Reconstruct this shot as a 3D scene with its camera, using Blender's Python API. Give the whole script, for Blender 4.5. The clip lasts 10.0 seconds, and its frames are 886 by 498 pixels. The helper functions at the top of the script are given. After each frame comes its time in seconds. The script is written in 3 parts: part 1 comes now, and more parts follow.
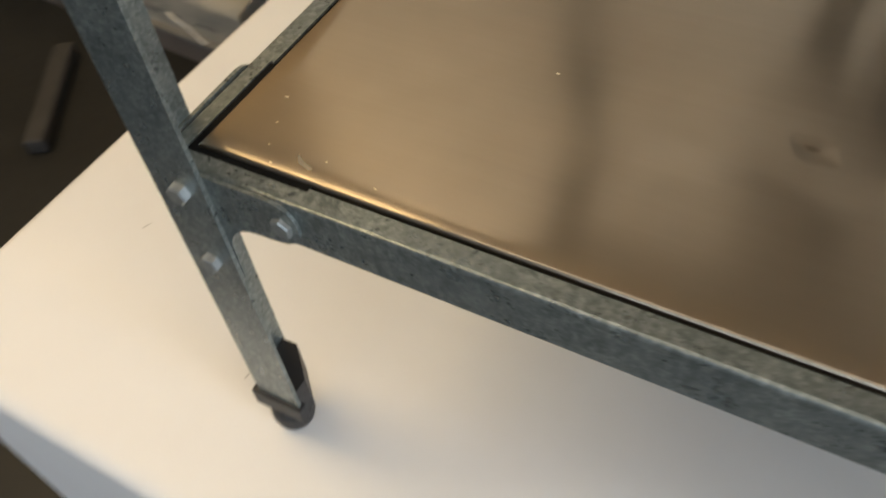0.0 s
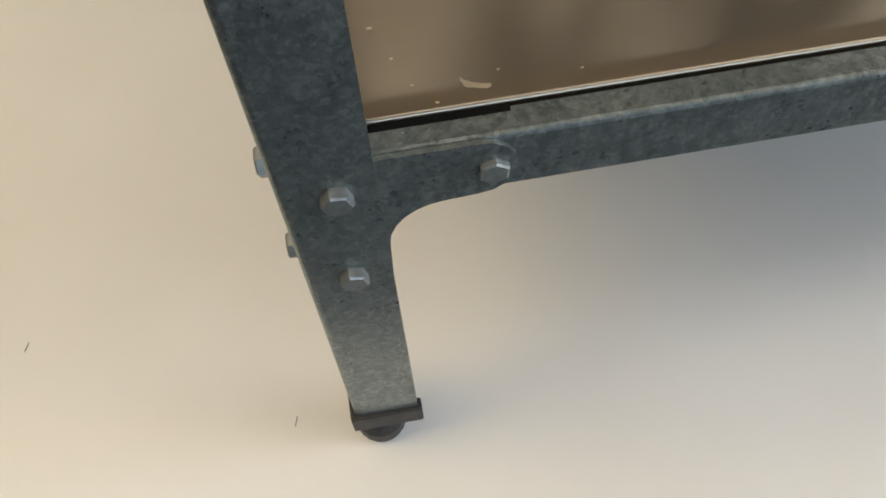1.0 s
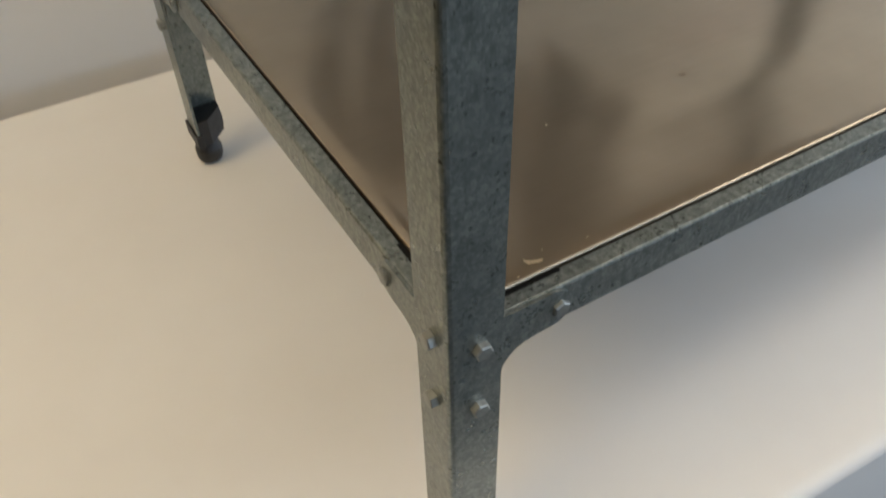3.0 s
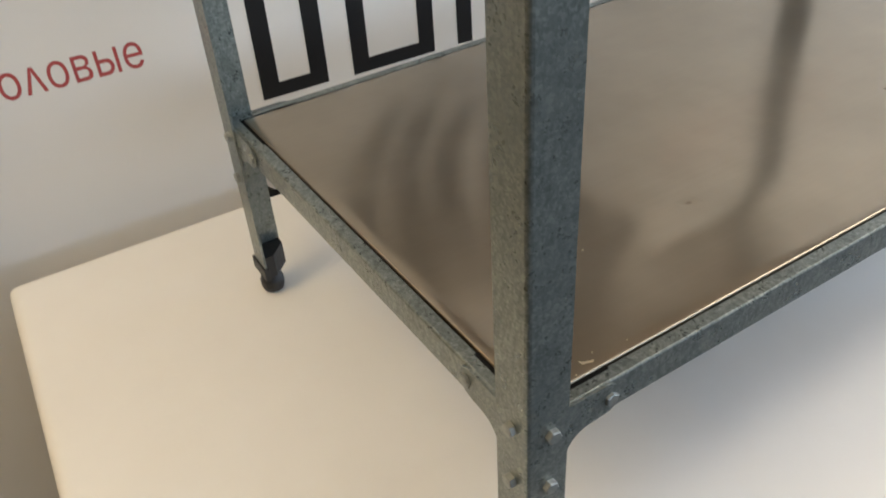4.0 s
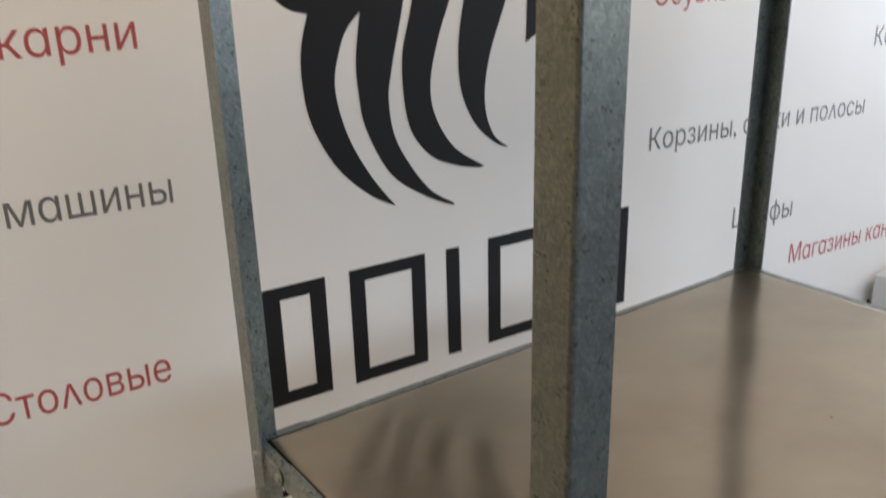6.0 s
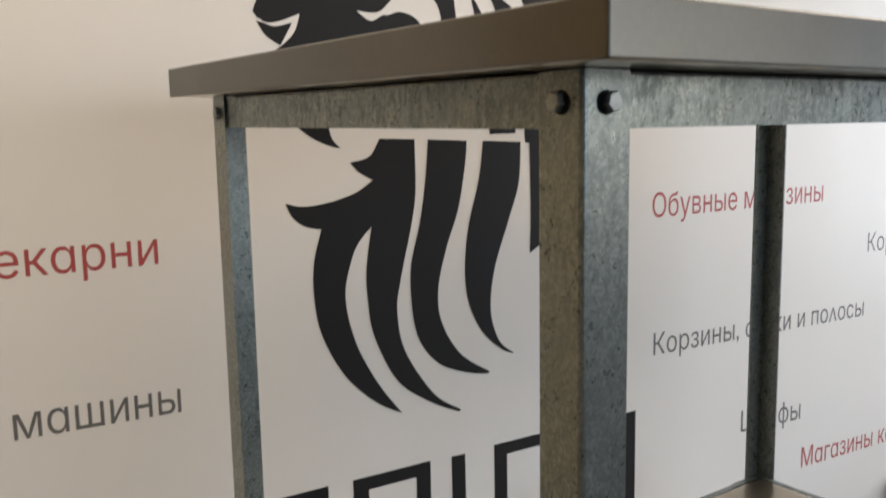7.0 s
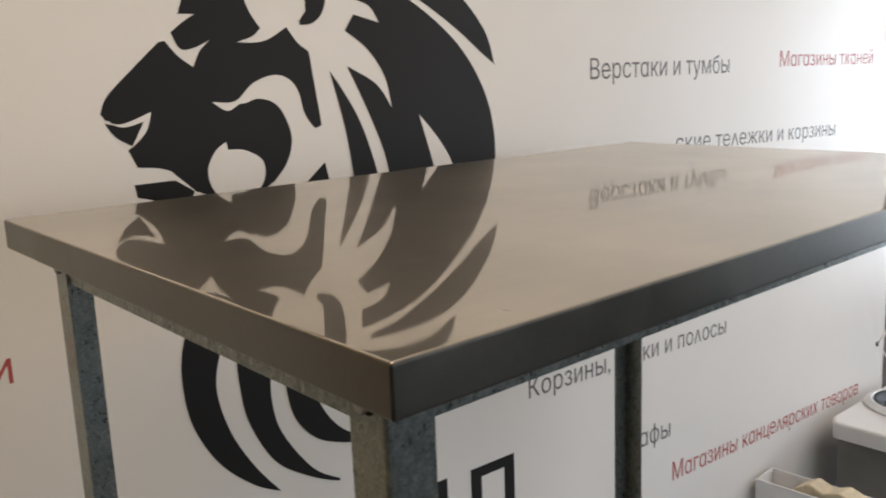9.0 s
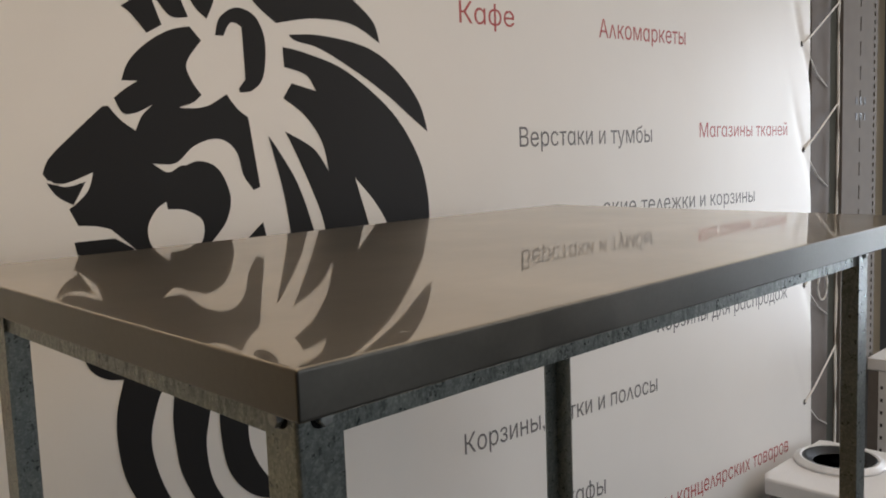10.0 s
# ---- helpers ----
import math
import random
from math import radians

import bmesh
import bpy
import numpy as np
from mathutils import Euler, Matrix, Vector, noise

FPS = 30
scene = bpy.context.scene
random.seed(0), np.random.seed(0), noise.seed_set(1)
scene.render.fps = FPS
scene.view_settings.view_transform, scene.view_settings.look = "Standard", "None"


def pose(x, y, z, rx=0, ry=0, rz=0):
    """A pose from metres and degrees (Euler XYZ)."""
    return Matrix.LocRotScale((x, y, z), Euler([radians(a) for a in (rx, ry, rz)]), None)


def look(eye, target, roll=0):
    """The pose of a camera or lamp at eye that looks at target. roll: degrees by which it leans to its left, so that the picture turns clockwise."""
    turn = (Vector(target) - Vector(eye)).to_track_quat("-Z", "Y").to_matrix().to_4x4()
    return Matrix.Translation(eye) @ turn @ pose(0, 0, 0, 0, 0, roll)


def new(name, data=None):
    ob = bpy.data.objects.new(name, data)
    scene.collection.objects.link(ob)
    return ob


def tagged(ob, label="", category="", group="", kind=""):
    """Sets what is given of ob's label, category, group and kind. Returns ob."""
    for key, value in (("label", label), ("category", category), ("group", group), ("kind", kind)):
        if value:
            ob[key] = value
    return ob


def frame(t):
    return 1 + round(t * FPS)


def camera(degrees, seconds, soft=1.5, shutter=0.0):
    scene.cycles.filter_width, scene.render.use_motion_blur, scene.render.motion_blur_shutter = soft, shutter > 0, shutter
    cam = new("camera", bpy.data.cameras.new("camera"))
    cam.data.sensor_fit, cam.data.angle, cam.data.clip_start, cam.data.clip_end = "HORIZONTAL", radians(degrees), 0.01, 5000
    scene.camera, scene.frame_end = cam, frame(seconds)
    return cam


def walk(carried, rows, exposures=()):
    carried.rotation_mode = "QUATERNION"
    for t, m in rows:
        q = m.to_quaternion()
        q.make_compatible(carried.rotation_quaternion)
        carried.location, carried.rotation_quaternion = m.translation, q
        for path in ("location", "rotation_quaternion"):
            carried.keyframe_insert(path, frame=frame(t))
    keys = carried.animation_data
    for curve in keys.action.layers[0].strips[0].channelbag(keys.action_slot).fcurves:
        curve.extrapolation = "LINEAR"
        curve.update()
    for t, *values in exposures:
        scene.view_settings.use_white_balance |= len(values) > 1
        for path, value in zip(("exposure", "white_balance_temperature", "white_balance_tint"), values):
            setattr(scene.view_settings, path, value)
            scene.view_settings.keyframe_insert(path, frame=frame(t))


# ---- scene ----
cam = camera(55.37, 10.0, 1.8, 0.4)
PATH = [
    (0, (0.2565, -0.1576, 0.4991), (-0.1601, 0.4683, -0.4362), -7.31),
    (0.1, (0.2202, -0.1588, 0.4874), (-0.1309, 0.5042, -0.4492), -5.91),
    (0.2, (0.1745, -0.1520, 0.4654), (-0.1205, 0.5362, -0.4724), -5.94),
    (0.3, (0.1412, -0.1441, 0.4396), (-0.1171, 0.5665, -0.4922), -7.22),
    (0.5, (0.0634, -0.1479, 0.4414), (-0.0107, 0.5173, -0.5547), -9.56),
    (1, (0.0350, -0.1595, 0.4556), (0.1011, 0.4634, -0.5679), -4.53),
    (1.5, (0.0230, -0.1651, 0.4624), (0.0747, 0.4694, -0.5548), -5.21),
    (2, (-0.0189, -0.1683, 0.4748), (0.0950, 0.4861, -0.5246), -6.96),
    (2.5, (-0.1128, -0.2034, 0.5305), (0.2335, 0.4671, -0.4025), -2.59),
    (3, (-0.1265, -0.2208, 0.5736), (0.2918, 0.5143, -0.2777), -1.71),
    (3.2, (-0.1368, -0.2340, 0.5946), (0.2871, 0.5271, -0.2306), -2.42),
    (4.3, (-0.2346, -0.2786, 0.6704), (0.2739, 0.5500, -0.0330), -4.13),
    (4.5, (-0.2508, -0.2871, 0.6800), (0.2776, 0.5441, -0.0056), -3.87),
    (5, (-0.2704, -0.3055, 0.6963), (0.3095, 0.5383, 0.0704), -3.13),
    (5.5, (-0.2824, -0.3060, 0.7300), (0.3385, 0.5766, 0.2051), -2.15),
    (5.8, (-0.2865, -0.3000, 0.7632), (0.3485, 0.6131, 0.3127), -1.78),
    (6, (-0.2883, -0.2982, 0.7705), (0.3518, 0.6301, 0.3599), -1.52),
    (6.2, (-0.2947, -0.2961, 0.7787), (0.3534, 0.6521, 0.4308), -1.36),
    (7.3, (-0.2939, -0.3069, 0.8295), (0.3908, 0.6707, 0.7051), -0.96),
    (7.5, (-0.2933, -0.3061, 0.8366), (0.4018, 0.6666, 0.7329), -0.99),
    (8, (-0.2821, -0.3099, 0.8500), (0.4242, 0.6565, 0.7657), -1.07),
    (8.5, (-0.2647, -0.3115, 0.9396), (0.4546, 0.6389, 0.8009), -1.28),
    (9, (-0.2441, -0.3292, 0.9910), (0.5315, 0.5588, 0.7677), -2.34),
    (9.5, (-0.2571, -0.3662, 0.9818), (0.5666, 0.4888, 0.8070), -1.75),
    (10, (-0.2659, -0.3908, 0.9743), (0.5742, 0.4570, 0.8504), -2.14),
]
walk(cam, [(t, look(eye, target, roll)) for t, eye, target, roll in PATH],
     [(0, 0.16, 6600, 12), (1, 0.05, 6300, 10), (2, 0.10, 6300, 11), (2.5, 0.12, 6300, 11), (3, 0.0, 6400, 11), (4.5, 0.36, 6350, 13), (6, 0.08, 6550, 15), (7.5, -0.12, 6900, 15),
      (8.5, -0.35, 6950, 16), (9, -0.34, 7000, 16), (9.5, -0.53, 7100, 17), (10, -0.70, 7200, 17)])
from mathutils import geometry

# ---- light ----
world = bpy.data.worlds.new("world")
scene.world = world
world.use_nodes = True
_bg = world.node_tree.nodes["Background"]
_sky = world.node_tree.nodes.new("ShaderNodeTexSky")
_sky.sky_type, _sky.sun_disc = "NISHITA", False
_sky.sun_elevation, _sky.sun_rotation = radians(40), radians(120)
world.node_tree.links.new(_sky.outputs["Color"], _bg.inputs["Color"])
_bg.inputs["Strength"].default_value = 0.1

# room: floor, ceiling and walls, in metres; the podium's top is z = 0
FLOOR, CEIL = -0.76, 2.05
X0, X1, Y0, Y1 = -3.2, 5.2, -4.0, 1.35
WIN = (-0.5, 5.0, 0.5, 1.85)       # opening in the unseen south wall, widened for an added fill: x0, x1, z0, z1
WIN_E = (-0.95, -0.05, -0.1, 1.7)    # window in the east wall: y0, y1, z0, z1


def area(name, m, sx, sy, power, colour):
    lamp = bpy.data.lights.new(name, "AREA")
    lamp.shape, lamp.size, lamp.size_y, lamp.energy, lamp.color = "RECTANGLE", sx, sy, power, colour
    ob = new(name, lamp)
    ob.matrix_world = m
    return ob


DAY, WARM, WHITE = (0.68, 0.84, 1.0), (1.0, 0.745, 0.40), (1.0, 0.89, 0.75)
area("unseen_daylight", look((4.6, Y0 + 0.02, 1.18), (4.6, Y0 + 2, 1.18)), 0.8, 1.35, 18, (1.0, 0.96, 0.86))
# wide cool fill, added to brighten the banner and podium from the front
area("unseen_daylight", look((1.7, Y0 + 0.02, 1.2), (1.7, Y0 + 2, 1.2)), 4.2, 1.3, 46, DAY)
area("unseen_daylight", look((X1 - 0.02, -0.5, 0.8), (X1 - 2, -0.5, 0.8)), 0.9, 1.8, 118, DAY)
# unseen overhead fills, placed to warm the left and lift the banner
for lx, ly, sx, sy, power, colour in ((-1.5, 0.1, 1.8, 1.0, 32, WARM), (0.5, -0.25, 2.0, 0.7, 9, WHITE), (2.4, -0.8, 1.6, 0.9, 27, WHITE)):
    area("overhead_fill", look((lx, ly, CEIL - 0.06), (lx, ly + 0.001, 0)), sx, sy, power, colour)


# ---- materials ----
def nodes_of(name):
    m = bpy.data.materials.new(name)
    m.use_nodes = True
    nt = m.node_tree
    return m, nt, nt.nodes["Principled BSDF"]


def node(nt, kind, **inputs):
    n = nt.nodes.new(kind)
    for k, v in inputs.items():
        n.inputs[k].default_value = v
    return n


def coords(nt, scale=(1, 1, 1)):
    tc = nt.nodes.new("ShaderNodeTexCoord")
    mp = nt.nodes.new("ShaderNodeMapping")
    mp.inputs["Scale"].default_value = scale
    nt.links.new(tc.outputs["Object"], mp.inputs["Vector"])
    return mp.outputs["Vector"]


def noise_tex(nt, vec, scale, detail=4.0, rough=0.55):
    n = node(nt, "ShaderNodeTexNoise", Scale=scale, Detail=detail, Roughness=rough)
    nt.links.new(vec, n.inputs["Vector"])
    return n.outputs["Fac"]


def ramp(nt, fac, stops):
    r = nt.nodes.new("ShaderNodeValToRGB")
    els = r.color_ramp.elements
    while len(els) < len(stops):
        els.new(0.5)
    for e, (p, c) in zip(els, stops):
        e.position = p
        e.color = (*c, 1) if len(c) == 3 else c
    nt.links.new(fac, r.inputs["Fac"])
    return r.outputs["Color"]


def mix(nt, a, b, fac, how="MIX"):
    m = nt.nodes.new("ShaderNodeMix")
    m.data_type, m.blend_type = "RGBA", how
    for sock, v in ((m.inputs[0], fac), (m.inputs[6], a), (m.inputs[7], b)):
        if isinstance(v, (int, float)):
            sock.default_value = v
        elif isinstance(v, tuple):
            sock.default_value = (*v, 1)
        else:
            nt.links.new(v, sock)
    return m.outputs[2]


def bump(nt, bsdf, height, strength, distance=0.001, chain=None):
    b = nt.nodes.new("ShaderNodeBump")
    b.inputs["Strength"].default_value, b.inputs["Distance"].default_value = strength, distance
    nt.links.new(height, b.inputs["Height"])
    if chain is not None:
        nt.links.new(chain, b.inputs["Normal"])
    nt.links.new(b.outputs["Normal"], bsdf.inputs["Normal"])
    return b.outputs["Normal"]


def grey(v):
    return (v, v, v)


def galvanised(name, calm, heavy):
    """Hot-dipped zinc: frosty crystals a few millimetres wide, dark specks between them, dull and bright patches."""
    m, nt, p = nodes_of(name)
    v = coords(nt)
    warp = nt.nodes.new("ShaderNodeVectorMath")
    warp.operation = "MULTIPLY_ADD"
    nz = node(nt, "ShaderNodeTexNoise", Scale=300.0, Detail=3.0)
    nt.links.new(v, nz.inputs["Vector"])
    nt.links.new(nz.outputs["Color"], warp.inputs[0])
    warp.inputs[1].default_value = (0.004, 0.004, 0.004)
    nt.links.new(v, warp.inputs[2])
    crystal = node(nt, "ShaderNodeTexVoronoi", Scale=480.0)
    nt.links.new(warp.outputs[0], crystal.inputs["Vector"])
    cell = nt.nodes.new("ShaderNodeSeparateColor")
    nt.links.new(crystal.outputs["Color"], cell.inputs["Color"])
    spangle = ramp(nt, cell.outputs["Red"], [(0.0, (0.208, 0.232, 0.228)), (0.55, (0.250, 0.275, 0.268)), (1.0, (0.325, 0.352, 0.342))])
    speck = ramp(nt, noise_tex(nt, warp.outputs[0], 760, 5, 0.72), [(0.34, (0.72, 0.74, 0.74)), (0.50, grey(0.95)), (0.68, (1.14, 1.13, 1.08))])
    cloud = ramp(nt, noise_tex(nt, v, 26, 5, 0.6), [(0.32, (0.84, 0.86, 0.86)), (0.68, (1.05, 1.05, 1.02))])
    run = ramp(nt, noise_tex(nt, coords(nt, (1, 1, 0.42)), 210, 4, 0.66), [(0.40, (0.34, 0.36, 0.36)), (0.49, grey(0.92)), (0.64, (1.30, 1.29, 1.24))])
    worn = ramp(nt, noise_tex(nt, v, 11, 2, 0.5), [(0.40, grey(calm)), (0.62, grey(heavy))])
    col = mix(nt, mix(nt, mix(nt, spangle, speck, 0.8, "MULTIPLY"), cloud, 0.9, "MULTIPLY"), run, worn, "MULTIPLY")
    nt.links.new(col, p.inputs["Base Color"])
    p.inputs["Metallic"].default_value = 0.66
    dull = mix(nt, ramp(nt, cell.outputs["Green"], [(0.0, grey(0.22)), (1.0, grey(0.42))]), ramp(nt, noise_tex(nt, v, 60, 4, 0.6), [(0.3, grey(0.24)), (0.7, grey(0.46))]), 0.5)
    nt.links.new(dull, p.inputs["Roughness"])
    tilt = bump(nt, p, cell.outputs["Blue"], 0.06, 0.0004)
    bump(nt, p, noise_tex(nt, v, 180, 5, 0.65), 0.22, 0.0006, tilt)
    return m


def stainless(name, base, rough, haze, haze_rough, wave, wave_scale, dents=()):
    """Rolled sheet: a clear reflection and, under it, a broad haze from the fine grain."""
    m, nt, p = nodes_of(name)
    v = coords(nt)
    blot_ = ramp(nt, noise_tex(nt, v, 5.0, 4, 0.6), [(0.32, tuple(c * 0.80 for c in base)), (0.7, base)])
    fine = ramp(nt, noise_tex(nt, coords(nt, (1, 40, 40)), 6, 3, 0.6), [(0.3, grey(0.97)), (0.7, grey(1.0))])
    col = mix(nt, blot_, fine, 1.0, "MULTIPLY")
    low = bump(nt, p, noise_tex(nt, v, wave_scale, 1.0, 0.4), wave, 0.01)
    for x, y, z, size in dents:
        # a small knock in the sheet with a dull scuff round it
        near = nt.nodes.new("ShaderNodeVectorMath")
        near.operation = "DISTANCE"
        wob = nt.nodes.new("ShaderNodeVectorMath")
        wob.operation = "MULTIPLY_ADD"
        nz = nt.nodes.new("ShaderNodeTexNoise")
        nz.inputs["Scale"].default_value = 45
        nt.links.new(v, nz.inputs["Vector"])
        nt.links.new(nz.outputs["Color"], wob.inputs[0])
        wob.inputs[1].default_value = (size * 2.2, size * 1.4, 0)
        nt.links.new(v, wob.inputs[2])
        nt.links.new(wob.outputs[0], near.inputs[0])
        near.inputs[1].default_value = (x + size * 1.1, y + size * 0.7, z)
        far = node(nt, "ShaderNodeMapRange")
        far.inputs["From Min"].default_value, far.inputs["From Max"].default_value = 0.0, size
        nt.links.new(near.outputs["Value"], far.inputs["Value"])
        low = bump(nt, p, far.outputs["Result"], 0.25, 0.004, low)
        scuff = ramp(nt, far.outputs["Result"], [(0.0, (0.2, 0.18, 0.16)), (0.22, (0.4, 0.36, 0.31)), (0.42, (0.97, 0.95, 0.92)), (0.6, grey(1.0))])
        col = mix(nt, col, scuff, 0.8, "MULTIPLY")
    smear = ramp(nt, noise_tex(nt, v, 7, 3, 0.6), [(0.35, grey(rough)), (0.7, grey(rough * 2.0))])
    q = nt.nodes.new("ShaderNodeBsdfPrincipled")
    for s, r in ((p, smear), (q, None)):
        nt.links.new(col, s.inputs["Base Color"])
        s.inputs["Metallic"].default_value = 1.0
        if r is not None:
            nt.links.new(r, s.inputs["Roughness"])
    q.inputs["Roughness"].default_value = haze_rough
    both = nt.nodes.new("ShaderNodeMixShader")
    both.inputs[0].default_value = haze
    nt.links.new(p.outputs[0], both.inputs[1])
    nt.links.new(q.outputs[0], both.inputs[2])
    nt.links.new(both.outputs[0], nt.nodes["Material Output"].inputs["Surface"])
    return m


def plain(name, colour, rough, metal=0.0, vary=0.12, scale=14.0, relief=0.1, depth=0.0008, fine=200.0):
    m, nt, p = nodes_of(name)
    v = coords(nt)
    lo = tuple(c * (1 - vary) for c in colour)
    hi = tuple(min(1.0, c * (1 + vary * 0.4)) for c in colour)
    a = ramp(nt, noise_tex(nt, v, scale, 6, 0.6), [(0.3, lo), (0.7, hi)])
    b = ramp(nt, noise_tex(nt, v, fine, 3, 0.6), [(0.3, grey(1 - vary * 0.5)), (0.7, grey(1.0))])
    nt.links.new(mix(nt, a, b, 1.0, "MULTIPLY"), p.inputs["Base Color"])
    p.inputs["Metallic"].default_value = metal
    r = ramp(nt, noise_tex(nt, v, scale * 2, 4, 0.6), [(0.3, grey(rough * 0.85)), (0.7, grey(min(1, rough * 1.15)))])
    nt.links.new(r, p.inputs["Roughness"])
    bump(nt, p, noise_tex(nt, v, fine, 4, 0.6), relief, depth)
    return m


def cloth():
    m, nt, p = nodes_of("white_stretch_cloth")
    v = coords(nt)
    col = ramp(nt, noise_tex(nt, v, 3.0, 5, 0.6), [(0.3, (0.76, 0.75, 0.73)), (0.7, (0.82, 0.82, 0.81))])
    nt.links.new(col, p.inputs["Base Color"])
    p.inputs["Roughness"].default_value = 0.55
    p.inputs["Sheen Weight"].default_value = 0.15
    w1 = nt.nodes.new("ShaderNodeTexWave")
    w1.inputs["Scale"].default_value = 420
    w1.inputs["Distortion"].default_value = 0.4
    nt.links.new(v, w1.inputs["Vector"])
    n1 = bump(nt, p, noise_tex(nt, v, 7, 3, 0.5), 0.25, 0.006)
    bump(nt, p, w1.outputs["Fac"], 0.08, 0.0003, n1)
    return m


def vinyl(name, colour, rough=0.42, gloss=0.4):
    m, nt, p = nodes_of(name)
    v = coords(nt)
    lo = tuple(c * 0.95 for c in colour)
    nt.links.new(ramp(nt, noise_tex(nt, v, 1.7, 4, 0.6), [(0.3, lo), (0.7, colour)]), p.inputs["Base Color"])
    p.inputs["Roughness"].default_value = rough
    p.inputs["Specular IOR Level"].default_value = gloss
    n1 = bump(nt, p, noise_tex(nt, coords(nt, (1.2, 1, 0.35)), 3.0, 2, 0.5), 0.2, 0.02)
    bump(nt, p, noise_tex(nt, v, 700, 2, 0.5), 0.05, 0.0003, n1)
    return m


M_GALV = galvanised("galvanised_steel", 0.12, 0.42)
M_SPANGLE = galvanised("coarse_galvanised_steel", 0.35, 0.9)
M_TOP = stainless("polished_stainless", (0.66, 0.575, 0.46), 0.022, 0.34, 0.36, 0.03, 5.0,
                  ((0.064, -0.024, 0.8752, 0.0035),))
# brushed stainless; the dim surroundings it mirrors are painted into the dark base
M_EDGE = plain("shaded_brushed_stainless", (0.160, 0.156, 0.141), 0.34, 1.0, 0.14, 7.0, 0.03)
M_SHELF = stainless("satin_stainless", (0.48, 0.402, 0.305), 0.13, 0.40, 0.46, 0.10, 4.5,
                    ((0.2573, 0.1173, 0.2450, 0.010), (0.5523, 0.1452, 0.2435, 0.007)))
M_BOLT = plain("zinc_bolt", (0.42, 0.44, 0.43), 0.42, 0.75, 0.3, 150)
M_RUBBER = plain("black_plastic", (0.018, 0.018, 0.02), 0.5, 0.0, 0.3, 60, 0.15)
# black that stands for the shade in the shelf slots and bolt holes
M_GAP = plain("black_gap", (0.008, 0.008, 0.008), 0.7, 0.0, 0.3, 60)
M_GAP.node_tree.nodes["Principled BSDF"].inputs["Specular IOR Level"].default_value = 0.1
M_CLOTH = cloth()
M_VINYL = vinyl("white_vinyl", (0.80, 0.78, 0.75))
M_INK = vinyl("black_print", (0.013, 0.0125, 0.013), 0.55, 0.2)
M_RED = vinyl("red_print", (0.43, 0.078, 0.075), 0.5)
M_GREYP = vinyl("grey_print", (0.145, 0.14, 0.14), 0.5)
M_FLOOR = plain("dark_floor", (0.013, 0.0135, 0.013), 0.55, 0.0, 0.35, 4.0, 0.15, 0.002, 90)
M_WALL = plain("beige_wall", (0.44, 0.35, 0.24), 0.8, 0.0, 0.08, 3.0, 0.2, 0.002, 160)
# unseen walls, tinted blue so that they add cool ambient light
M_WALL_DARK = plain("unseen_bluish_wall", (0.125, 0.135, 0.148), 0.8, 0.0, 0.12, 3.0, 0.2, 0.002, 160)
M_CEIL = plain("white_ceiling", (0.72, 0.71, 0.69), 0.85, 0.0, 0.06, 3.0, 0.2, 0.002, 120)
M_POST = plain("grey_painted_steel", (0.17, 0.15, 0.138), 0.7, 0.0, 0.15, 20, 0.03)
M_RACK = plain("brown_grey_steel", (0.19, 0.168, 0.15), 0.75, 0.0, 0.12, 20, 0.02)
for _m in (M_POST, M_RACK):
    _m.node_tree.nodes["Principled BSDF"].inputs["Specular IOR Level"].default_value = 0.1
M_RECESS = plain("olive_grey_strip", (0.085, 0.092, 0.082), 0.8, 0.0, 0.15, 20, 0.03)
M_DARK = plain("dark_recess", (0.05, 0.048, 0.047), 0.6, 0.0, 0.2, 20)
M_WHITE = plain("white_paint", (0.74, 0.73, 0.72), 0.4, 0.0, 0.08, 8)
M_LGREY = plain("light_grey_panel", (0.58, 0.58, 0.55), 0.5, 0.1, 0.2, 8)
M_BOX = plain("grey_board", (0.23, 0.225, 0.215), 0.6, 0.0, 0.15, 10)
M_CORD = plain("white_cord", (0.86, 0.85, 0.82), 0.7, 0.0, 0.1, 80)
M_WOOD = plain("pale_wood", (0.78, 0.66, 0.46), 0.6, 0.0, 0.3, 30)
M_FUNNEL = plain("matte_black", (0.010, 0.010, 0.011), 0.45, 0.0, 0.2, 60)
# pale warm tone, set to brighten what the shelf mirrors
M_BOARD = plain("warm_reflector", (0.80, 0.66, 0.48), 0.7, 0.0, 0.25, 9)
M_FILM = plain("dusty_film", (0.46, 0.45, 0.40), 0.35, 0.0, 0.25, 12)
M_CHROME = plain("pale_rim", (0.70, 0.70, 0.70), 0.35, 0.0, 0.08, 30)


# ---- mesh helpers ----
def box(bm, x0, x1, y0, y1, z0, z1):
    vs = [bm.verts.new(p) for p in ((x0, y0, z0), (x1, y0, z0), (x1, y1, z0), (x0, y1, z0), (x0, y0, z1), (x1, y0, z1), (x1, y1, z1), (x0, y1, z1))]
    for f in ((3, 2, 1, 0), (4, 5, 6, 7), (0, 1, 5, 4), (1, 2, 6, 5), (2, 3, 7, 6), (3, 0, 4, 7)):
        bm.faces.new([vs[i] for i in f])
    return vs


def prism(bm, outline, lo, hi, place):
    """Extrudes a closed outline (a, b) from lo to hi; place(a, b, h) gives the point."""
    bot = [bm.verts.new(place(a, b, lo)) for a, b in outline]
    top = [bm.verts.new(place(a, b, hi)) for a, b in outline]
    n = len(outline)
    for i in range(n):
        bm.faces.new((bot[i], bot[(i + 1) % n], top[(i + 1) % n], top[i]))
    bm.faces.new(bot[::-1])
    bm.faces.new(top)


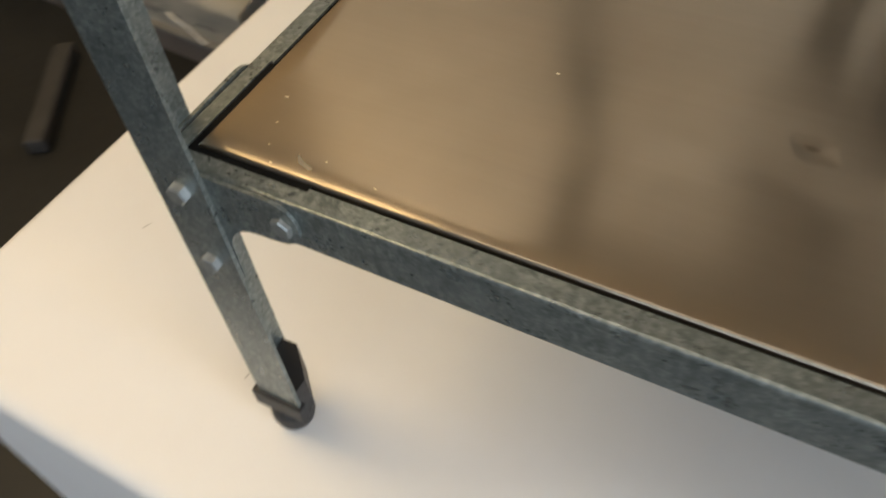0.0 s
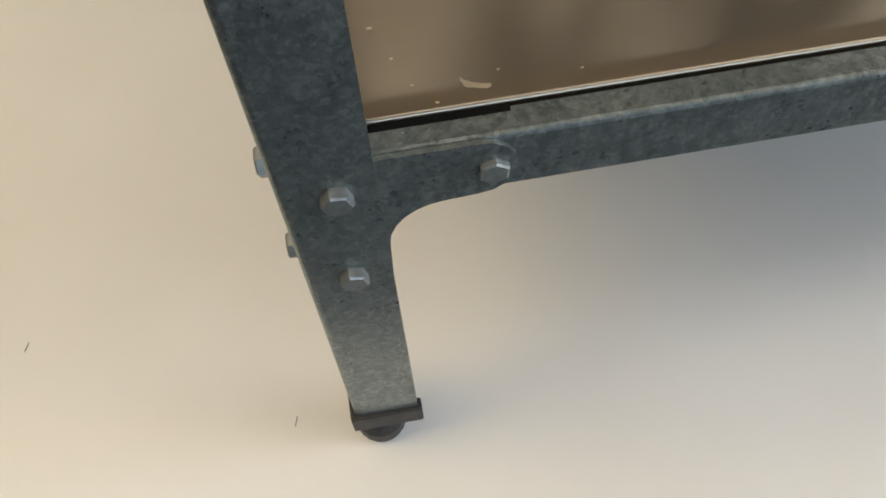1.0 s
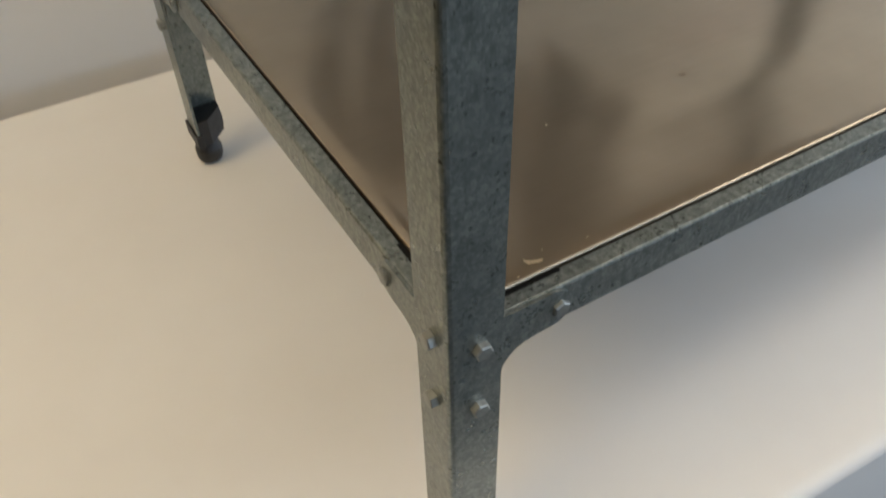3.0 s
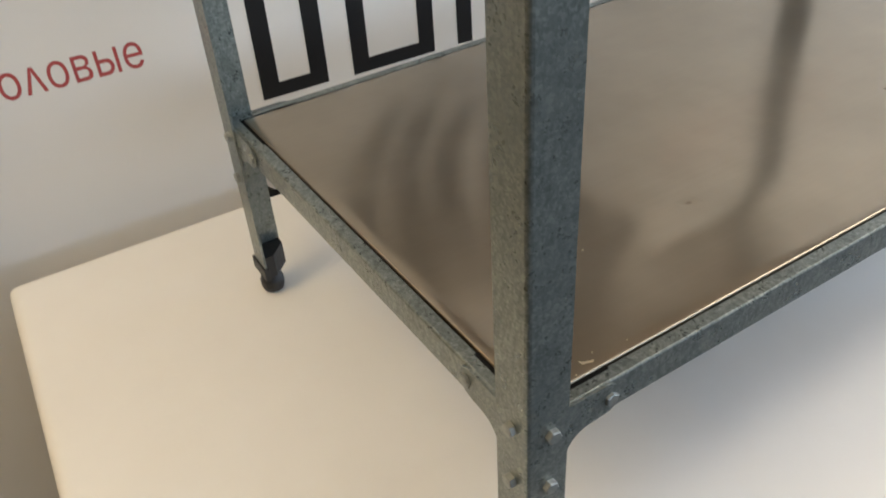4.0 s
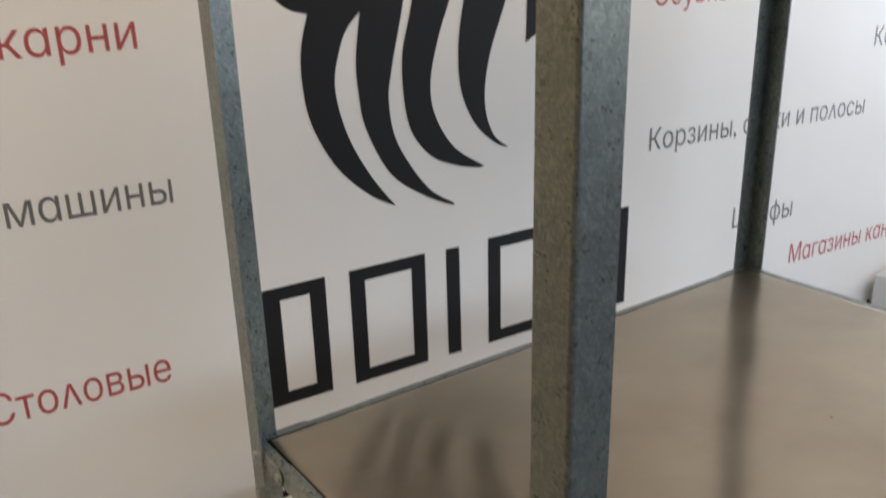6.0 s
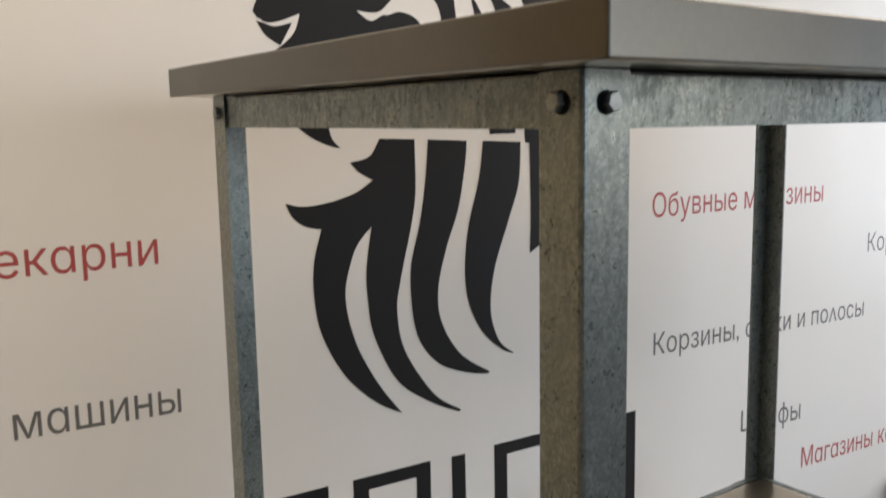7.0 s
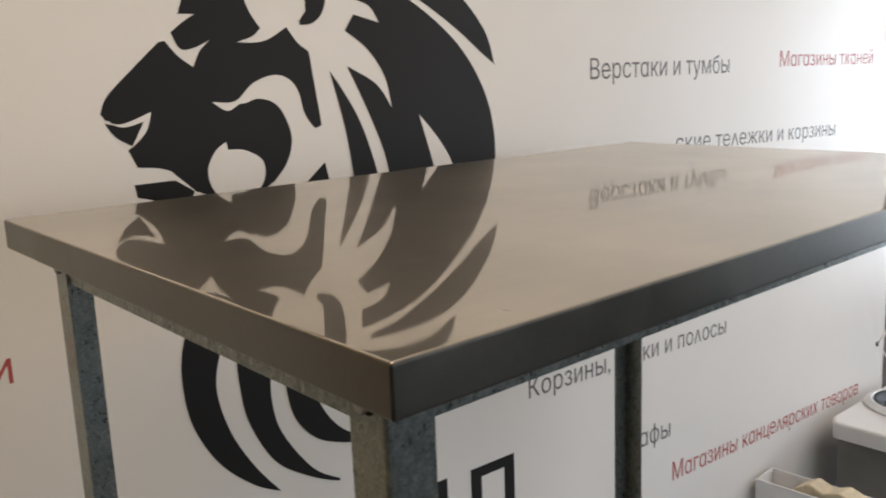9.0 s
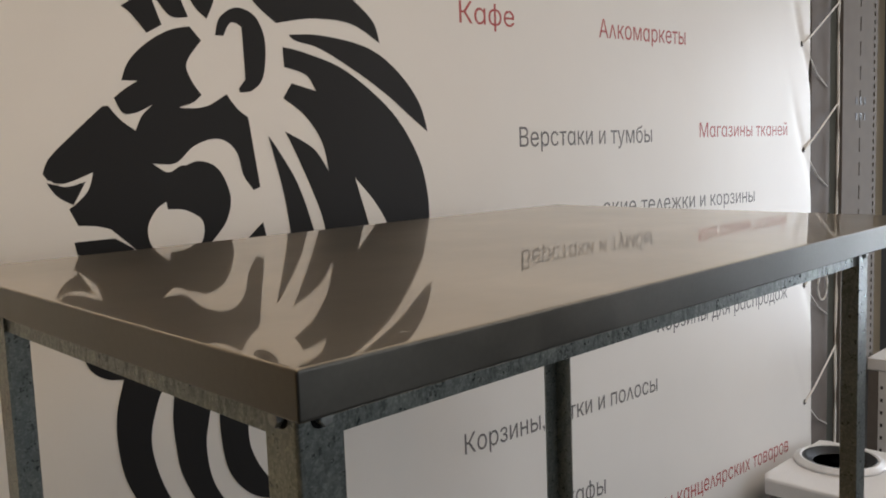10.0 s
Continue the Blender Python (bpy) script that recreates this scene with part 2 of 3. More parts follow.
def soften(bm, width, segments=2, min_angle=30):
    bmesh.ops.recalc_face_normals(bm, faces=bm.faces)
    bm.normal_update()
    edges = [e for e in bm.edges if len(e.link_faces) == 2 and e.calc_face_angle(0) > radians(min_angle)]
    bmesh.ops.bevel(bm, geom=edges, offset=width, segments=segments, affect="EDGES", profile=0.6)


def tube(bm, points, radius, sides=8):
    rings = []
    for i, p in enumerate(points):
        a, b = Vector(points[max(i - 1, 0)]), Vector(points[min(i + 1, len(points) - 1)])
        q = (b - a).to_track_quat("Z", "X").to_matrix()
        rings.append([bm.verts.new(Vector(p) + q @ Vector((radius * math.cos(k * math.tau / sides), radius * math.sin(k * math.tau / sides), 0))) for k in range(sides)])
    for r, s in zip(rings, rings[1:]):
        for k in range(sides):
            bm.faces.new((r[k], r[(k + 1) % sides], s[(k + 1) % sides], s[k]))
    bm.faces.new(rings[0][::-1])
    bm.faces.new(rings[-1])


def lathe(bm, profile, centre, sides=24):
    """Turns a profile of (radius, z) round a vertical axis."""
    cx, cy, cz = centre
    rings = [[bm.verts.new((cx + r * math.cos(k * math.tau / sides), cy + r * math.sin(k * math.tau / sides), cz + z)) for k in range(sides)] for r, z in profile]
    for r, s in zip(rings, rings[1:]):
        for k in range(sides):
            bm.faces.new((r[k], r[(k + 1) % sides], s[(k + 1) % sides], s[k]))
    bm.faces.new(rings[0][::-1])
    bm.faces.new(rings[-1])


def mesh_of(bm, name, material, smooth=False):
    bmesh.ops.recalc_face_normals(bm, faces=bm.faces)
    me = bpy.data.meshes.new(name)
    bm.to_mesh(me)
    bm.free()
    me.materials.append(material)
    if smooth:
        for poly in me.polygons:
            poly.use_smooth = True
    return me


def part(name, bm, material, parent, label="", smooth=False):
    ob = new(name, bm if isinstance(bm, bpy.types.Mesh) else mesh_of(bm, name, material, smooth))
    ob.parent = parent
    return tagged(ob, label)


def thing(name, label, category, m=None, group="", bm=None, material=None, smooth=False):
    ob = new(name, mesh_of(bm, name, material, smooth) if bm else None)
    if m is not None:
        ob.matrix_world = m
    return tagged(ob, label, category, group)


def setting(name, bm, material, label):
    return tagged(new(name, mesh_of(bm, name, material)), label, "structure", "", "structure")


# ---- the room ----
# the ceiling and the west, east and south walls are unseen additions
def room():
    bm = bmesh.new()
    box(bm, X0, X1, Y0, Y1, FLOOR - 0.1, FLOOR)
    setting("floor", bm, M_FLOOR, "dark grey floor of the workshop")
    bm = bmesh.new()
    box(bm, X0, X1, Y0, Y1, CEIL, CEIL + 0.1)
    setting("ceiling", bm, M_CEIL, "unseen plain white ceiling")
    for name, b in (("wall_north", (X0, X1, Y1, Y1 + 0.15)), ("wall_west", (X0 - 0.15, X0, Y0 - 0.15, Y1 + 0.15))):
        bm = bmesh.new()
        box(bm, *b, FLOOR, CEIL)
        setting(name, bm, M_WALL if name == "wall_north" else M_WALL_DARK, "plain painted wall")
    bm = bmesh.new()
    y0, y1, z0, z1 = WIN_E
    for b in ((Y0 - 0.15, y0, FLOOR, CEIL), (y1, Y1 + 0.15, FLOOR, CEIL), (y0, y1, FLOOR, z0), (y0, y1, z1, CEIL)):
        box(bm, X1, X1 + 0.15, *b)
    setting("wall_east", bm, M_WALL_DARK, "unseen blue-grey wall with a wide window opening")
    bm = bmesh.new()
    x0, x1, z0, z1 = WIN
    for b in ((X0, x0, FLOOR, CEIL), (x1, X1, FLOOR, CEIL), (x0, x1, FLOOR, z0), (x0, x1, z1, CEIL)):
        box(bm, b[0], b[1], Y0 - 0.15, Y0, b[2], b[3])
    setting("wall_south", bm, M_WALL_DARK, "unseen blue-grey wall with a wide window opening")


room()


# ---- the podium ----
# its top: front left, front right, back right and back left corner
CORNERS = ((-0.303, -0.071), (1.090, -0.112), (1.125, 0.662), (-0.2600, 0.707))


def lift_podium(y):
    """The top rises a little to the back."""
    return 0.024 * y


def podium():
    base = thing("podium", "podium table covered in tight white stretch cloth", "table", pose(0, 0, FLOOR))
    def panel(side):
        bm = bmesh.new()
        prism(bm, CORNERS, 0.0, -FLOOR, lambda a, b, h: (a, b, h))
        for v in bm.verts:
            if v.co.z > 0.1:
                v.co.z += lift_podium(v.co.y)
        soften(bm, 0.015, 6)
        bm.normal_update()
        drop = []
        for f in bm.faces:
            n = f.normal
            which = "top" if n.z > 0.05 else "below" if n.z < -0.05 else ("+x" if n.x > 0 else "-x") if abs(n.x) >= abs(n.y) else ("+y" if n.y > 0 else "-y")
            if which != side:
                drop.append(f)
        bmesh.ops.delete(bm, geom=drop, context="FACES")
        return bm
    part("cloth_top", panel("top"), M_CLOTH, base, smooth=True)
    for side in ("+x", "-x", "+y", "-y"):
        part("cloth_drop", panel(side), M_CLOTH, base, smooth=True)
    return base


podium()

# ---- the steel table ----
W, D, FL, TH = 0.911, 0.5226, 0.0327, 0.0024
LEG_TOP, SHELF_Z, TOP_Z = 0.8459, 0.2478, 0.8748


def hex_bolt():
    bm = bmesh.new()
    lathe(bm, [(0.0055, -0.0005), (0.0055, 0.0040), (0.0047, 0.0047), (0.001, 0.0048)], (0, 0, 0), 6)
    return mesh_of(bm, "bolt", M_BOLT)


def gusset_outline():
    """Corner plate: along the rail, with a round end, and down the leg, with a hollow curve between."""
    pts = [(0.002, 0.2476), (0.066, 0.2476)]
    for k in range(1, 8):
        a = radians(90 - 180 * k / 8)
        pts.append((0.066 + 0.0133 * math.cos(a), 0.2343 + 0.0133 * math.sin(a)))
    pts += [(0.066, 0.2210), (0.055, 0.2203)]
    for k in range(1, 7):
        a = radians(90 + 90 * k / 6)
        pts.append((0.055 + 0.0215 * math.cos(a), 0.1988 + 0.0215 * math.sin(a)))
    pts += [(0.0325, 0.172), (0.002, 0.172)]
    return pts


def leg_profile():
    pts = [(0.0032, 0.0), (FL, 0.0), (FL, TH), (TH, TH), (TH, FL), (0.0, FL), (0.0, 0.0032), (0.0004, 0.0017), (0.0009, 0.0009), (0.0017, 0.0004)]
    return pts


def foot_mesh():
    bm = bmesh.new()
    o, t = 0.0022, 0.003
    outer = [(-o, -o), (FL + 0.002, -o), (FL + 0.002, TH + o), (TH + o, TH + o), (TH + o, FL + 0.002), (-o, FL + 0.002)]
    prism(bm, outer, 0.030, 0.046, lambda a, b, h: (a, b, h))
    soften(bm, 0.0012, 2)
    # plug that fills the hollow of the angle
    prism(bm, [(TH + 0.0003, TH + 0.0003), (FL - 0.001, TH + 0.0003), (FL - 0.001, 0.013), (0.013, FL - 0.001), (TH + 0.0003, FL - 0.001)], 0.031, 0.060, lambda a, b, h: (a, b, h))
    # round knob
    lathe(bm, [(0.0085, 0.0), (0.0120, 0.002), (0.0138, 0.008), (0.0138, 0.016), (0.0115, 0.022), (0.008, 0.026), (0.008, 0.032)], (0.0115, 0.0115, 0.0), 20)
    return mesh_of(bm, "rubber_foot", M_RUBBER)


def rail_profile(h):
    """Front face, top flange, step down and a ledge that carries the shelf."""
    return [(0.0020, 0.0), (0.0009, -0.0004), (0.0004, -0.0009), (0.0, -0.0020), (0.0, -h), (0.0018, -h), (0.0018, -0.0018), (0.0080, -0.0018), (0.0080, -0.009), (0.034, -0.009), (0.034, -0.0075), (0.0094, -0.0075), (0.0094, 0.0)]


def lift_top(x, y):
    """The top rises a little to the back and right."""
    return 0.004 * x + 0.0168 * y


def lift_shelf(x, y):
    """The shelf sags a little to the back and right."""
    return -0.002 * x - 0.0168 * y - 0.0055 * x * y


def warp_shelf(x, y):
    """The sheet is slack: it bulges near the front and ripples along its length."""
    edge = min(x - 0.018, W - 0.018 - x, y - 0.018, D - 0.018 - y)
    hold = min(1.0, max(0.0, edge / 0.07)) ** 2 * min(1.0, max(0.0, (x - 0.018) / 0.20)) ** 1.5
    bulge = 0.0016 * math.exp(-((x - 0.19) / 0.17) ** 2 - ((y - 0.14) / 0.12) ** 2)
    ripple = 0.0011 * noise.noise((x * 2.6, y * 8.0 + x * 1.5, 0.4)) + 0.0007 * noise.noise((x * 6.0, y * 5.0, 3.1))
    return hold * (bulge + ripple)


def rack(bm, m, lift):
    for v in bm.verts:
        w = m @ v.co
        v.co.z += lift(w.x, w.y)


def work_table():
    table = thing("work_table", "stainless steel work table with a lower shelf and galvanised angle legs", "table")
    g_bm = bmesh.new()
    prism(g_bm, gusset_outline(), TH + 0.0002, TH + 0.0022, lambda a, b, h: (a, h, b))
    g_me = mesh_of(g_bm, "gusset_plate", M_GALV)
    g2_bm = bmesh.new()
    prism(g2_bm, gusset_outline(), TH + 0.0002, TH + 0.0022, lambda a, b, h: (h, a, b))
    g2_me = mesh_of(g2_bm, "gusset_plate", M_GALV)
    bolt_me, foot_me = hex_bolt(), foot_mesh()
    hole_bm = bmesh.new()
    lathe(hole_bm, [(0.0063, -0.0005), (0.0063, 0.0003)], (0, 0, 0), 20)
    hole_me = mesh_of(hole_bm, "bolt_hole", M_GAP)
    corners = [pose(0, 0, 0), pose(W, 0, 0, 0, 0, 90), pose(W, D, 0, 0, 0, 180), pose(0, D, 0, 0, 0, 270)]
    for m in corners:
        cx, cy = m.translation.x, m.translation.y
        ls, lt = lift_shelf(cx, cy), lift_top(cx, cy)
        leg_bm = bmesh.new()
        prism(leg_bm, leg_profile(), 0.034 + lift_podium(cy), LEG_TOP + lt, lambda a, b, h: (a, b, h))
        leg = part("leg", leg_bm, M_GALV, table)
        leg.matrix_basis = m
        part("gusset_plate", g_me, M_GALV, leg).matrix_basis = pose(0, 0, ls)
        part("gusset_plate", g2_me, M_GALV, leg).matrix_basis = pose(0, 0, ls)
        part("foot", foot_me, M_RUBBER, leg, "black plastic foot with a round knob").matrix_basis = pose(0, 0, lift_podium(cy))
        # wide holes behind the upper bolts
        for hole in (pose(0.0155, 0.0, 0.8296 + lt, 90, 0, 0), pose(0.0, 0.0157, 0.8300 + lt, 0, -90, 0)):
            part("bolt_hole", hole_me, M_GAP, leg, "black round hole").matrix_basis = hole
        # bolts on the two faces: distance from the corner, height, depth
        for along, z, depth in ((0.0192, 0.2362 + ls, 0.0), (0.0182, 0.1862 + ls, 0.0), (0.0709, 0.2336 + ls, TH + 0.0022), (0.0177, 0.8299 + lt, 0.0)):
            b = part("bolt", bolt_me, M_BOLT, leg)
            b.matrix_basis = pose(along, depth, z, 90, 0, 0) @ pose(0, 0, 0, 0, 0, random.uniform(0, 60))
        for along, z, depth in ((0.0155, 0.2402 + ls, 0.0), (0.0160, 0.1886 + ls, 0.0), (0.0711, 0.2342 + ls, TH + 0.0022), (0.0179, 0.8303 + lt, 0.0)):
            b = part("bolt", bolt_me, M_BOLT, leg)
            b.matrix_basis = pose(depth, along, z, 0, -90, 0) @ pose(0, 0, 0, 0, 0, random.uniform(0, 60))
    # rails: each runs along its own x, its face towards -y
    off = TH + 0.0024
    for name, h, z in (("shelf_rail", 0.0262, 0.2476), ("apron_rail", 0.029, 0.8454)):
        for m, length in ((pose(0, 0, 0), W), (pose(W, 0, 0, 0, 0, 90), D), (pose(W, D, 0, 0, 0, 180), W), (pose(0, D, 0, 0, 0, 270), D)):
            bm = bmesh.new()
            y = off if name == "shelf_rail" else TH + 0.0002
            prism(bm, [(a + y, b + z) for a, b in rail_profile(h)], 0.0, 1.0, lambda a, b, c: (c, a, b))
            # mitred ends
            for v in bm.verts:
                v.co.x = (v.co.y + 0.0004) if v.co.x < 0.5 else (length - v.co.y - 0.0004)
            if name == "shelf_rail":
                box(bm, 0.079, length - 0.079, 0.0141, 0.0162, z - 0.0018, z - 0.0001)
            rack(bm, m, lift_shelf if name == "shelf_rail" else lift_top)
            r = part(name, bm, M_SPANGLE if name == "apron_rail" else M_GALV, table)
            r.matrix_basis = m
    # shelf: folded tray
    e, c = 0.0184, 0.079
    ring = []
    for (ox, oy, dx, dy) in ((0, 0, 1, 0), (W, 0, 0, 1), (W, D, -1, 0), (0, D, 0, -1)):
        px, py = -dy, dx
        ring.append((ox + dx * e + px * e, oy + dy * e + py * e))
    bm = bmesh.new()
    lip = ((0.0, -0.0077), (0.0, -0.0016), (0.0003, -0.0008), (0.0008, -0.0003), (0.0016, 0.0))
    def steps(lo, hi, n):
        inner = [(lo + 0.0016 + (hi - lo - 0.0032) * k / n, 0.0) for k in range(1, n)]
        return [(lo + d, z) for d, z in lip] + inner + [(hi - d, z) for d, z in lip[::-1]]
    cols, rows = steps(ring[0][0], ring[1][0], 84), steps(ring[0][1], ring[2][1], 56)
    grid = [[bm.verts.new((x, y, SHELF_Z + 0.0007 + min(zx, zy) + warp_shelf(x, y))) for x, zx in cols] for y, zy in rows]
    for a, b in zip(grid, grid[1:]):
        for i in range(len(cols) - 1):
            bm.faces.new((a[i], a[i + 1], b[i + 1], b[i]))
    rack(bm, Matrix(), lift_shelf)
    shelf = part("shelf", bm, M_SHELF, table, "satin stainless shelf sheet with slight waves", True)
    # black strips that put the slot's shade into colour, all round the shelf
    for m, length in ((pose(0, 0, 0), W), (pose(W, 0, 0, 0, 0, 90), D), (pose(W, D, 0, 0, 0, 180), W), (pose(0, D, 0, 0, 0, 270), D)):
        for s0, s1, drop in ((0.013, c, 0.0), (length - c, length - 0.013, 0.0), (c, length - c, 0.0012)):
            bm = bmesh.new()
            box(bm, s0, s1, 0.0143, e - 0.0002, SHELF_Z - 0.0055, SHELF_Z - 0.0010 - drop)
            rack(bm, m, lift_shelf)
            part("slot_shade", bm, M_GAP, shelf, "black strip for the shade in the shelf slot").matrix_basis = m
    # unseen board under the top, added for its warm reflection in the shelf
    bm = bmesh.new()
    box(bm, 0.016, W - 0.016, 0.016, D - 0.016, 0.828, 0.844)
    rack(bm, Matrix(), lift_top)
    part("reflector_board", bm, M_BOARD, table, "unseen pale panel under the steel top, added to brighten the shelf")
    # top
    def fold(side):
        bm = bmesh.new()
        box(bm, -0.0297, 0.975, -0.0458, 0.561, LEG_TOP + 0.0005, TOP_Z)
        soften(bm, 0.0021, 4)
        bm.normal_update()
        drop = []
        for f in bm.faces:
            q = f.normal
            which = "top" if q.z > 0.6 else "below" if q.z < -0.6 else ("+x" if q.x > 0 else "-x") if abs(q.x) >= abs(q.y) else ("+y" if q.y > 0 else "-y")
            if which != side:
                drop.append(f)
        bmesh.ops.delete(bm, geom=drop, context="FACES")
        rack(bm, Matrix(), lift_top)
        return bm
    top = part("tabletop", fold("top"), M_TOP, table, "polished stainless top sheet")
    part("underside", fold("below"), M_TOP, top)
    # sides take the darkened steel, so their shade is in the colour
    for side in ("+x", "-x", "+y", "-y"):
        part("folded_edge", fold(side), M_EDGE, top, "brushed stainless folded edge, shade put into its colour")
    return table


work_table()

# ---- the banner wall ----
BAN = pose(0, 0.7692, 0, 0, 0, math.degrees(math.atan(-0.0469)))
BU0, BU1, BZ0, BZ1 = -0.62, 2.400, -0.66, 1.85
EYELETS = (1.283, 0.968, 0.552, 0.180, -0.183)


def edge_u(z):
    return BU1 - 0.022 * z


def pucker(u, z):
    """Soft folds that run from the eyelets into the cloth."""
    d = 0.0
    for ez, deep in zip(EYELETS, (0.0075, 0.003, 0.002, 0.001, 0.001)):
        du, dz = edge_u(z) - 0.045 - u, z - ez
        d += deep * math.exp(-((dz - 1.9 * du) / (0.030 + 0.25 * abs(du))) ** 2) * math.exp(-(du / 0.10) ** 2)
    return d * min(1.0, max(0.0, (u - 2.20) / 0.08))


def banner():
    bm = bmesh.new()
    nz = 150
    us = [BU0 + (2.2 - BU0) * i / 12 for i in range(12)] + [2.2 + i * 0.01 for i in range(23)]
    grid = []
    for j in range(nz + 1):
        z = BZ0 + (BZ1 - BZ0) * j / nz
        e = edge_u(z)
        row = [u if u < 2.2 else 2.2 + (u - 2.2) / 0.22 * (e - 2.2) for u in us]
        grid.append([bm.verts.new((u, pucker(u, z), z)) for u in row])
    def skin(rows, flip):
        for a, c in zip(rows, rows[1:]):
            for i in range(len(us) - 1):
                q = (a[i], a[i + 1], c[i + 1], c[i])
                bm.faces.new(q[::-1] if flip else q).smooth = True
    skin(grid, False)
    skin([[bm.verts.new(v.co + Vector((0, 0.0012, 0))) for v in row] for row in grid], True)
    side = [row[-1].co.copy() for row in grid]
    for p, q in zip(side, side[1:]):
        d = Vector((0, 0.0012, 0))
        bm.faces.new([bm.verts.new(c) for c in (p, p + d, q + d, q)])
    me = bpy.data.meshes.new("banner")
    bm.to_mesh(me)
    bm.free()
    me.materials.append(M_VINYL)
    ob = new("banner", me)
    ob.matrix_world = BAN
    tagged(ob, "white vinyl press banner with black emblem and red and grey lettering", "banner")
    ring = bmesh.new()
    lathe(ring, [(0.004, 0.0), (0.0075, 0.0012), (0.009, 0.0)], (0, 0, 0), 16)
    me = mesh_of(ring, "eyelet", M_DARK)
    for ez in EYELETS:
        u = edge_u(ez) - 0.045
        o = part("eyelet", me, M_DARK, ob, "small dark metal eyelet")
        o.matrix_basis = pose(u, pucker(u, ez) - 0.0015, ez, 90)
    return ob


BANNER = banner()


def filled(loops_v, loops_e):
    """Triangles inside outlines that may overlap: what they wind round is inside."""
    pts, _, faces, *_ = geometry.delaunay_2d_cdt(loops_v, loops_e, [], 0, 1e-6)
    p = np.array([tuple(q) for q in pts])
    f = np.array([t for t in faces if len(t) == 3])
    c = p[f].mean(axis=1)
    a = np.array([tuple(loops_v[e[0]]) for e in loops_e])
    d = np.array([tuple(loops_v[e[1]]) for e in loops_e])
    up = (a[None, :, 1] <= c[:, None, 1]) & (d[None, :, 1] > c[:, None, 1])
    dn = (a[None, :, 1] > c[:, None, 1]) & (d[None, :, 1] <= c[:, None, 1])
    side = (d[None, :, 0] - a[None, :, 0]) * (c[:, None, 1] - a[None, :, 1]) - (c[:, None, 0] - a[None, :, 0]) * (d[None, :, 1] - a[None, :, 1])
    turn = (up & (side > 0)).sum(axis=1) - (dn & (side < 0)).sum(axis=1)
    return p, f[turn != 0]


def sheet(name, p, tris, material, lift):
    """Flat print on the banner from points (u, z), cut into its separate pieces."""
    bm = bmesh.new()
    vs = [bm.verts.new((q[0], -lift, q[1])) for q in p]
    for t in tris:
        bm.faces.new([vs[i] for i in t])
    bmesh.ops.delete(bm, geom=[v for v in bm.verts if not v.link_faces], context="VERTS")
    for f in bm.faces:
        f.normal_update()
        if f.normal.y > 0:
            f.normal_flip()
    me = bpy.data.meshes.new(name)
    bm.to_mesh(me)
    bm.free()
    me.materials.append(material)
    ob = new(name, me)
    ob.parent = BANNER
    return ob


def islands(tris):
    """Groups triangles that share corners."""
    root = {}

    def find(i):
        while root.setdefault(i, i) != i:
            i = root[i]
        return i
    for t in tris:
        r = find(t[0])
        for k in t[1:]:
            root[find(k)] = r
    groups = {}
    for t in tris:
        groups.setdefault(find(t[0]), []).append(t)
    return list(groups.values())


def text(words, u0, u1, z0, z1, cap, material):
    """A line of print from u0 to u1; its foot runs from z0 to z1."""
    cu = bpy.data.curves.new("lettering", "FONT")
    # the print has the round a and the pointed l of geometric lettering
    cu.body, cu.size, cu.fill_mode, cu.resolution_u = words.replace("а", "ɑ").replace("л", "ʌ"), 1.0, "NONE", 3
    cu.offset = -0.008
    tmp = new("lettering_source", cu)
    me = bpy.data.meshes.new_from_object(tmp.evaluated_get(bpy.context.evaluated_depsgraph_get()))
    bpy.data.objects.remove(tmp)
    p, tris = filled([v.co.xy for v in me.vertices], [tuple(e.vertices) for e in me.edges])
    used = p[np.unique(tris)]
    lo, hi = used[:, 0].min(), used[:, 0].max()
    q = np.stack([u0 + (p[:, 0] - lo) / (hi - lo) * (u1 - u0), z0 + (z1 - z0) * (p[:, 0] - lo) / (hi - lo) + p[:, 1] / 0.70 * cap], axis=1)
    label = ("red" if material is M_RED else "grey") + " printed letter"
    for group in islands(tris):
        tagged(sheet("letter", q, group, material, 0.0003), label)


text("Кафе", 0.908, 1.059, 1.2321, 1.2350, 0.0395, M_RED)
text("Алкомаркеты", 1.333, 1.682, 1.2343, 1.2395, 0.0390, M_RED)
text("Верстаки и тумбы", 1.065, 1.532, 0.9975, 1.0012, 0.0387, M_GREYP)
text("Магазины тканей", 1.745, 2.224, 1.0114, 1.0122, 0.0360, M_RED)
text("ские тележки и корзины", 1.337, 2.030, 0.8389, 0.8293, 0.0370, M_GREYP)
text("Обувные магазины", 0.875, 1.375, 0.6570, 0.6580, 0.0430, M_RED)
text("Корзины для распродаж", 1.546, 2.230, 0.5344, 0.5287, 0.0410, M_GREYP)
text("Корзины, сетки и полосы", 0.883, 1.543, 0.4014, 0.3892, 0.0400, M_GREYP)
text("Шкафы", 1.135, 1.328, 0.2005, 0.1905, 0.0430, M_GREYP)
text("Магазины канцелярских товаров", 1.338, 2.241, 0.0777, 0.0503, 0.0440, M_RED)
text("Склады", -0.214, -0.033, 0.9850, 0.9882, 0.0410, M_RED)
text("Пекарни", -0.216, 0.007, 0.6577, 0.6580, 0.0410, M_RED)
text("машины", -0.172, 0.024, 0.4635, 0.4610, 0.0405, M_GREYP)
text("Столовые", -0.236, -0.011, 0.2138, 0.2120, 0.0430, M_RED)


